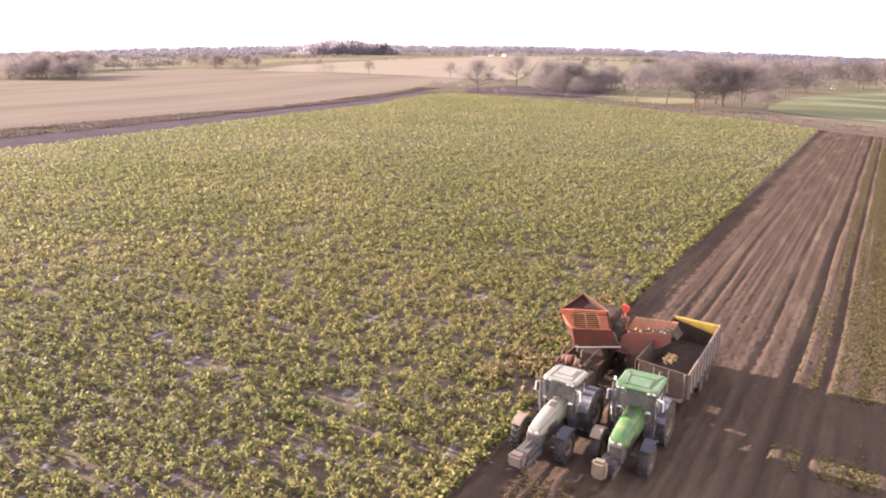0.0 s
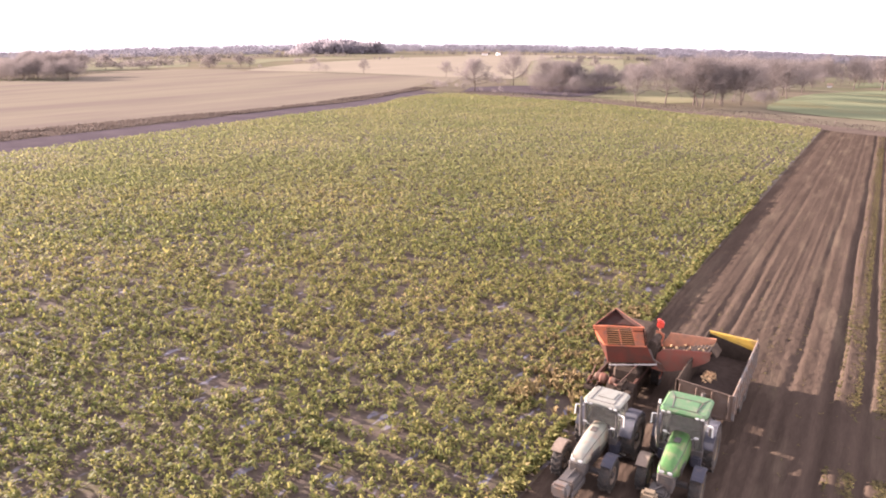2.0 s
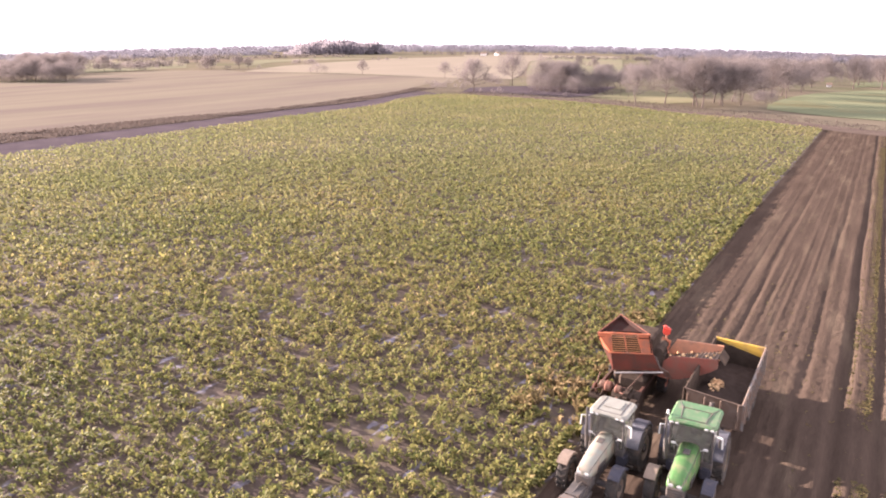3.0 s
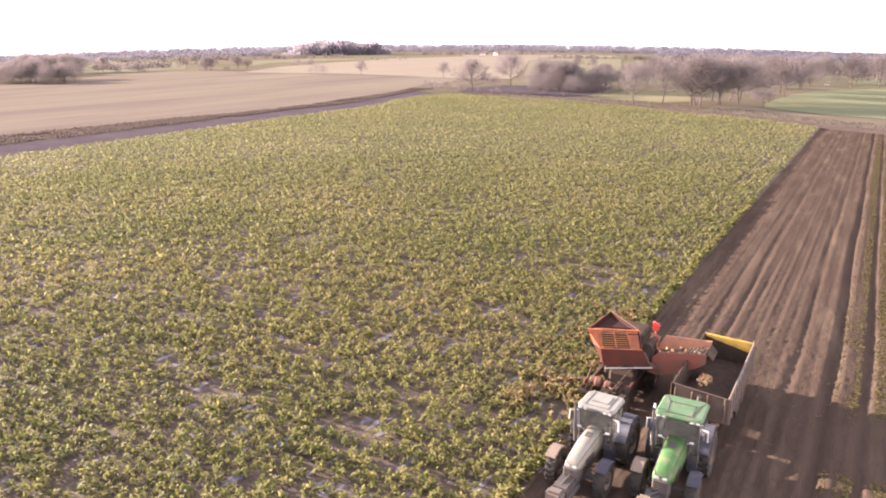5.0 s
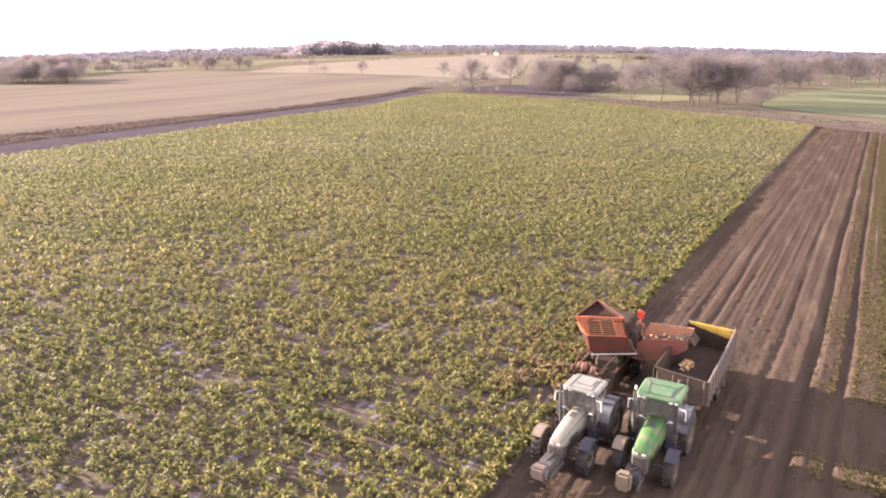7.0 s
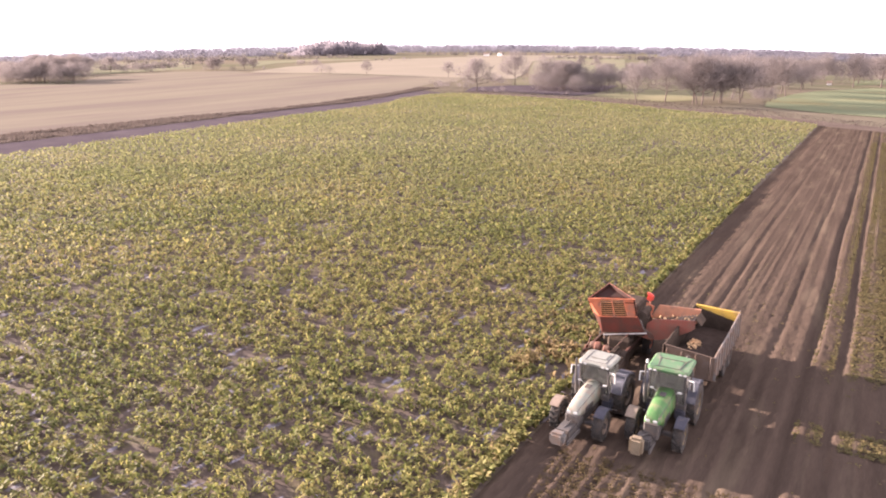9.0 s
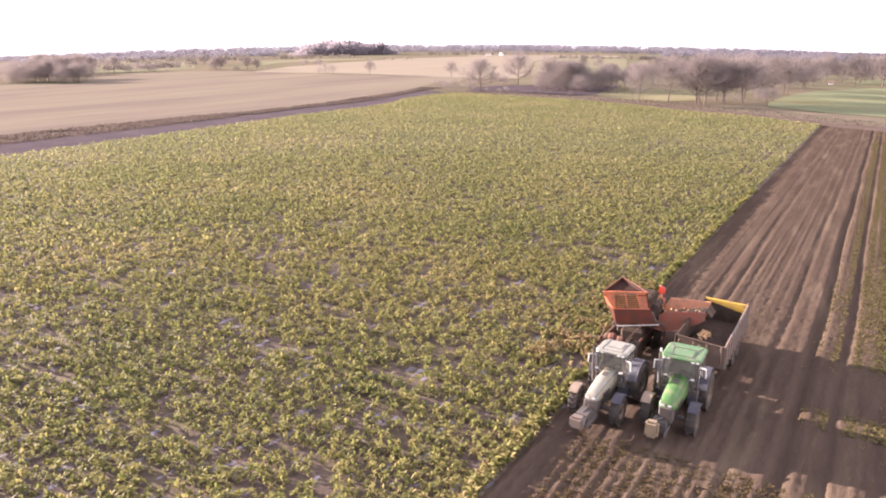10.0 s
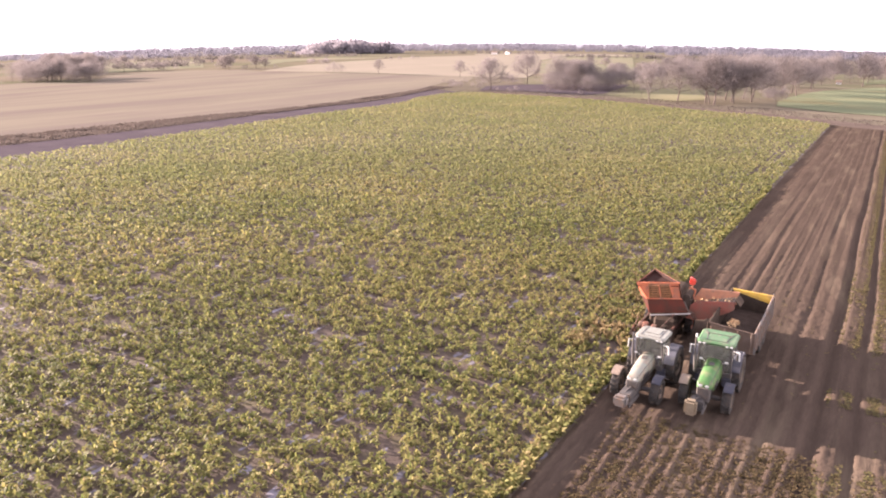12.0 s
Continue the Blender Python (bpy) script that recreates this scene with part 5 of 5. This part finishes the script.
    for y in (6.9, 8.2):
        rod(bm, (-0.95, y, 0.58), (1.05, y, 0.58), 0.07)
        block(bm, (0.05, y, 0.78), (1.3, 0.16, 0.3), 0.02)
    part("frame", bm, DARKM, top, "dark chassis and drawbar")
    # unseen ram and guard, added to block sun before the front board
    bm = bmesh.new()
    rod(bm, (0.05, y0 - 0.28, 0.75), (0.05, y0 - 0.22, 2.05), 0.13, sides=14)
    rod(bm, (0.05, y0 - 0.22, 2.05), (0.05, y0 - 0.18, 2.22), 0.09, sides=12)
    block(bm, (0.05, y0 - 0.26, 1.0), (0.9, 0.30, 0.35), 0.04)
    part("blocking_ram", bm, DARKM, top, "dark upright ram added to narrow the sunlit strip")
    for y in (6.9, 8.2):
        for x in (-0.88, 0.98):
            wheel(top, (x, y, 0.56), 0.56, 0.42, 0.30, RUSTY, 16)
    top.matrix_basis = m
    return top


trailer(pose(0.02, 0, 0, 0, 0, 0))


def beet_heap():
    """Beets and loose soil in the trailer."""
    R = random.Random(5)
    bm = bmesh.new()
    for k in range(62):
        a, d = R.uniform(0, 2 * math.pi), abs(R.gauss(0, 0.23))
        x, y = -0.34 + math.cos(a) * d * 0.9, 6.5 + math.sin(a) * d * 1.5
        x = min(max(x, -0.95), 0.95)
        z = 1.30 + max(0, 0.48 * (1 - d / 0.9)) * R.uniform(0.55, 1.0)
        s = R.uniform(0.05, 0.095)
        mm = Matrix.Translation((x, y, z)) @ Euler((R.uniform(0, 6), R.uniform(0, 6), R.uniform(0, 6))).to_matrix().to_4x4() @ Matrix.Diagonal((s, s, s * 1.5, 1))
        made = bmesh.ops.create_icosphere(bm, subdivisions=1, radius=1, matrix=mm)["verts"]
        for v in made:
            v.co += Vector((R.uniform(-1, 1), R.uniform(-1, 1), R.uniform(-1, 1))) * 0.012
    me = bpy.data.meshes.new("beet_heap")
    bm.to_mesh(me)
    bm.free()
    me.materials.append(BEETM)
    tagged(new("beet_heap", me), "small heap of pale muddy sugar beets in the trailer", "sugar beets", kind="stuff")
    n = 60
    xs, ys = np.linspace(-1.09, 1.19, 24), np.linspace(3.5, 9.9, n)
    X, Y = np.meshgrid(xs, ys)
    Z = 1.22 + 0.34 * np.exp(-((X + 0.34) / 0.6) ** 2 - ((Y - 6.5) / 1.1) ** 2) + 0.06 * waves(X, Y, 0.3, 41) + 0.05 * waves(X, Y, 0.12, 42)
    I = np.arange(X.size).reshape(X.shape)
    Q = np.stack([I[:-1, :-1], I[:-1, 1:], I[1:, 1:], I[1:, :-1]], -1).reshape(-1, 4)
    tagged(new("loose_soil", fast_mesh("loose_soil", np.stack([X, Y, Z], -1).reshape(-1, 3), Q, LOAD)), "dark loose soil on the trailer floor", "soil", kind="stuff")


beet_heap()


# ---- trailed harvester: lifting body, tank with a grille, elevator over the trailer ----
def harvester():
    top = new("beet_harvester")
    tagged(top, "muddy orange-red trailed beet harvester with an elevator", "harvester")
    A, B = Vector((-5.32, 5.15, 3.58)), Vector((-3.30, 5.55, 3.74))        # top of the grille
    C, D = Vector((-5.0, 5.18, 2.60)), Vector((-3.12, 5.60, 2.80))        # foot of the grille
    E, F_ = Vector((-4.85, 5.30, 1.68)), Vector((-2.72, 5.74, 1.98))       # foot of the front apron
    mix = lambda u, v, t: u + (v - u) * t
    # front: a corner panel, the slatted grille, a second panel
    bm = bmesh.new()
    plate(bm, [A + Vector((-0.34, -0.06, -0.08)), A, C, C + Vector((-0.44, 0.22, 0.08))], 0.05)
    plate(bm, [mix(A, B, 0.0), mix(A, B, 0.12), mix(C, D, 0.03), C], 0.05)
    part("tank_panel", bm, REDP, top, "orange-red sheet panel")
    bm = bmesh.new()
    plate(bm, [mix(A, B, 0.72), B, D, mix(C, D, 0.76)], 0.05)
    part("tank_panel", bm, REDP, top, "orange-red sheet panel")
    g0, g1, g2, g3 = mix(A, B, 0.13), mix(A, B, 0.71), mix(C, D, 0.75), mix(C, D, 0.04)
    bm = bmesh.new()
    for p, q in ((g0, g1), (g1, g2), (g2, g3), (g3, g0), (mix(g0, g1, 0.5), mix(g3, g2, 0.5))):
        rod(bm, p, q, 0.035, sides=6)
    grille = part("grille_frame", bm, REDP, top)
    for k in range(1, 9):
        bm = bmesh.new()
        rod(bm, mix(g0, g3, k / 9), mix(g1, g2, k / 9), 0.024, sides=6)
        part("grille_bar", bm, BARM, grille)
    # dark sheet added for the shade behind the grille bars
    bm = bmesh.new()
    back_ = Vector((0.10, 0.34, 0))
    plate(bm, [g0 + back_, g1 + back_, g2 + back_, g3 + back_], 0.03)
    part("grille_backing", bm, TANKIN, grille, "dark sheet behind the bars in place of tank shade")
    bm = bmesh.new()
    rod(bm, A + Vector((-0.34, -0.06, -0.08)), B, 0.045, sides=6)
    rod(bm, C + Vector((-0.1, -0.03, 0)), D + Vector((0, -0.03, 0)), 0.04, sides=6)
    part("tank_rim", bm, REDP, top)
    # apron under the grille
    bm = bmesh.new()
    plate(bm, [C + Vector((0, .03, 0)), D + Vector((0, .03, 0)), F_, E], 0.05)
    plate(bm, [C + Vector((-0.44, 0.22, 0.08)), C + Vector((0, .03, 0)), E, E + Vector((-0.2, 0.9, 0))], 0.05)
    apron = part("apron", bm, APRON, top, "dull red lower panel")
    bm = bmesh.new()
    rod(bm, E + Vector((0.1, -0.15, -0.06)), F_ + Vector((0.15, -0.12, 0)), 0.045, sides=8)
    part("apron_bar", bm, STEEL, apron, "bare steel bar")
    # tank walls meeting at a peak behind
    peak = Vector((-5.08, 6.75, 4.0))
    bm = bmesh.new()
    a = A + Vector((-0.34, -0.06, -0.08))
    plate(bm, [a, peak, Vector((-4.7, 6.6, 2.0)), C + Vector((-0.44, 0.22, 0.08))], 0.05)
    part("tank_wall", bm, TANKIN, top, "dark red inside of the tank")
    bm = bmesh.new()
    plate(bm, [peak, B, D, Vector((-4.7, 6.6, 2.0))], -0.05)
    part("tank_wall", bm, TANKIN, top, "dark red inside of the tank")
    # flat lid added so that the tank's inside looks shaded
    bm = bmesh.new()
    low = Vector((0, 0, -0.22))
    plate(bm, [a + low, peak + low, B + low], -0.05)
    part("tank_shade_lid", bm, TANKIN, top, "dark lid across the tank in place of its shade")
    bm = bmesh.new()
    rod(bm, a, peak, 0.022, sides=6)
    rod(bm, peak, B, 0.022, sides=6)
    rod(bm, peak, (-5.05, 6.9, 1.3), 0.05, sides=6)
    part("tank_rim", bm, DARKRED, top)
    # body under and behind the tank
    bm = bmesh.new()
    block(bm, (-4.2, 8.0, 0.95), (1.7, 4.0, 1.3), 0.12)
    block(bm, (-4.0, 5.9, 0.85), (1.3, 0.7, 1.1), 0.12)
    # drums and blocks added to close gaps where low sun would pass
    rod(bm, (-4.5, 4.5, 0.72), (-3.2, 4.5, 0.72), 0.5, sides=18)
    rod(bm, (-4.3, 3.75, 0.62), (-3.4, 3.75, 0.62), 0.36, sides=16)
    block(bm, (-3.75, 4.2, 1.15), (0.5, 1.2, 0.45), 0.15, segments=2)
    block(bm, (-4.2, 9.9, 1.2), (1.5, 0.9, 1.3), 0.12)
    block(bm, (-3.25, 2.7, 0.88), (0.5, 1.8, 0.95), 0.12, segments=2)
    block(bm, (-4.45, 8.6, 2.2), (1.5, 1.7, 0.9), 0.10)
    part("body", bm, SHADEGRIME, top, "dark muddy machine body")
    bm = bmesh.new()
    for x in (-5.3, -3.4):
        block(bm, (x, 6.9, 0.95), (0.14, 4.4, 0.22), 0.02)
    for y in (5.0, 6.6, 8.2, 9.0):
        block(bm, (-4.35, y, 0.95), (2.0, 0.14, 0.18), 0.02)
    rod(bm, (-4.6, 5.0, 0.98), (-3.25, 1.75, 0.62), 0.09)
    rod(bm, (-3.4, 5.0, 0.98), (-3.1, 1.75, 0.62), 0.07)
    rod(bm, (-4.75, 4.9, 1.0), (-3.9, 3.9, 1.25), 0.04)
    rod(bm, (-3.9, 3.9, 1.25), (-3.4, 5.2, 1.9), 0.035)
    part("frame", bm, FRAMERED, top, "soiled dark red frame and drawbar")
    # topper and lifter heads on the crop side
    for x in (-5.75, -5.25, -4.75):
        bm = bmesh.new()
        turned(bm, [(-0.05, 0.10), (-0.05, 0.36), (0.05, 0.36), (0.05, 0.10)], 20, (x, 5.4, 0.36))
        rod(bm, (x - 0.12, 5.4, 0.36), (x + 0.12, 5.4, 0.36), 0.06)
        rod(bm, (x, 5.45, 0.40), (x, 6.2, 0.98), 0.04)
        part("lifter_wheel", bm, RUSTRED, top, "mud-caked rusty red lifter wheel")
    for x, y, z, r in ((-4.78, 4.55, 1.15, 0.26), (-4.25, 4.35, 1.2, 0.20), (-5.15, 4.9, 1.0, 0.22)):      # drive covers before the apron
        bm = bmesh.new()
        turned(bm, [(-0.16, 0.02), (-0.16, r * 0.8), (-0.10, r), (0.10, r), (0.16, r * 0.8), (0.16, 0.02)], 18, (x, y, z))
        rod(bm, (x, y, z), (x + 0.15, y + 0.5, z - 0.15), 0.06)
        part("drive_cover", bm, RUSTRED, top, "rounded rusty red drive cover")
    bm = bmesh.new()
    rod(bm, (-5.75, 4.7, 0.40), (-4.6, 4.7, 0.40), 0.20, sides=12)
    for k in range(5):
        block(bm, (-5.65 + 0.25 * k, 4.7, 0.62), (0.05, 0.40, 0.10), 0.02, (12 * (k % 3 - 1), 0, 0))
    rod(bm, (-5.7, 4.75, 0.70), (-4.7, 5.0, 0.98), 0.03, sides=6)
    part("topper_drum", bm, SHADEGRIME, top, "mud-covered leaf topper")
    for x in (-5.45, -3.0):
        wheel(top, (x, 7.7, 0.62), 0.62, 0.40, 0.33, REDP, 16)
    # elevator: two cheeks, a slatted belt and braces
    lo, hi = Vector((-2.95, 0, 2.12)), Vector((-0.35, 0, 2.89))
    for y in (6.15, 7.35):
        bm = bmesh.new()
        z0, z1 = (2.60, 2.92) if y < 7 else (3.02, 3.16)
        plate(bm, [(-2.95, y, 1.50), (-2.5, y, 1.46), (-1.95, y, 1.58), (-1.2, y, 1.90), (-0.55, y, 2.30), (-0.30, y, 2.52), (-0.30, y, z1), (-2.45, y, z0), (-2.95, y, 2.12)], 0.04)
        rod(bm, (-2.45, y, z0), (-0.30, y, z1), 0.045, sides=6)
        part("elevator_side", bm, DARKRED if y < 7 else WORNORANGE, top, "dull red elevator side")
    bm = bmesh.new()
    block(bm, (-1.65, 6.76, 2.49), (2.75, 1.14, 0.04), 0.01, (0, -16.5, 0))
    belt = part("elevator_belt", bm, MUDDY, top, "muddy brown conveyor web")
    for k in range(16):
        bm = bmesh.new()
        p = lo + (hi - lo) * (k / 15)
        block(bm, (p.x, 6.76, p.z + 0.03), (0.05, 1.14, 0.06), 0.01, (0, -16.5, 0))
        part("belt_bar", bm, RUSTY, belt)
    bm = bmesh.new()
    plate(bm, [(-0.30, 6.15, 3.05), (-0.30, 7.35, 3.05), (0.0, 7.3, 2.70), (0.0, 6.2, 2.70)], 0.03)
    part("chute", bm, SHADEGRIME, top, "dark rubber chute")
    # post with a red lamp housing
    bm = bmesh.new()
    rod(bm, (-2.95, 7.3, 1.6), (-2.95, 7.3, 3.25), 0.045)
    rod(bm, (-2.95, 7.3, 2.9), (-2.6, 6.5, 2.6), 0.035)
    post = part("post", bm, REDP, top, "orange-red post")
    bm = bmesh.new()
    block(bm, (-2.95, 7.3, 3.40), (0.34, 0.26, 0.40), 0.07, (0, 9, 12), 2)
    block(bm, (-3.02, 7.26, 3.62), (0.16, 0.18, 0.10), 0.03, (0, 9, 12))
    part("lamp_housing", bm, REDLAMP, post, "bright red lamp housing")
    bm = bmesh.new()
    plate(bm, [(-3.12, 7.1, 2.55), (-2.72, 7.1, 2.62), (-2.66, 7.1, 3.02), (-3.08, 7.1, 3.16)], 0.04)
    part("bracket", bm, REDP, post, "orange-red bracket")
    # cross conveyor between the tank and the elevator, with its hoses
    bm = bmesh.new()
    block(bm, (-3.05, 6.55, 2.15), (0.62, 1.1, 1.25), 0.10, (0, 8, 0), 2)
    rod(bm, (-2.95, 6.0, 2.78), (-2.95, 7.1, 2.82), 0.20, sides=12)
    throat = part("cross_conveyor", bm, SHADEGRIME, top, "dark soiled conveyor housing")
    for k in range(3):
        bm = bmesh.new()
        pts = [Vector((-3.2 + 0.1 * k, 5.9 - 0.05 * k, 2.6)), Vector((-3.0 + 0.12 * k, 5.72, 2.35 - 0.1 * k)), Vector((-2.7 + 0.14 * k, 5.85, 1.95)), Vector((-2.5 + 0.1 * k, 6.05, 1.6))]
        for p, q in zip(pts, pts[1:]):
            rod(bm, p, q, 0.026, sides=6)
        part("hose", bm, SIDEGREY, throat)
    return top


harvester()


def carried_beets():
    """Beets riding up the elevator."""
    R = random.Random(9)
    bm = bmesh.new()
    for k in range(26):
        u = R.random()
        s = R.uniform(0.045, 0.07)
        at = (-2.7 + 2.3 * u, R.uniform(6.25, 7.2), 2.24 + 0.68 * u + s)
        bmesh.ops.create_icosphere(bm, subdivisions=1, radius=1, matrix=Matrix.Translation(at) @ Euler((R.uniform(0, 6), R.uniform(0, 6), 0)).to_matrix().to_4x4() @ Matrix.Diagonal((s, s, s * 1.5, 1)))
    me = bpy.data.meshes.new("beets_on_belt")
    bm.to_mesh(me)
    bm.free()
    me.materials.append(BEETM)
    tagged(new("beets_on_belt", me), "muddy sugar beets lying on the elevator belt", "sugar beets", kind="stuff")


carried_beets()
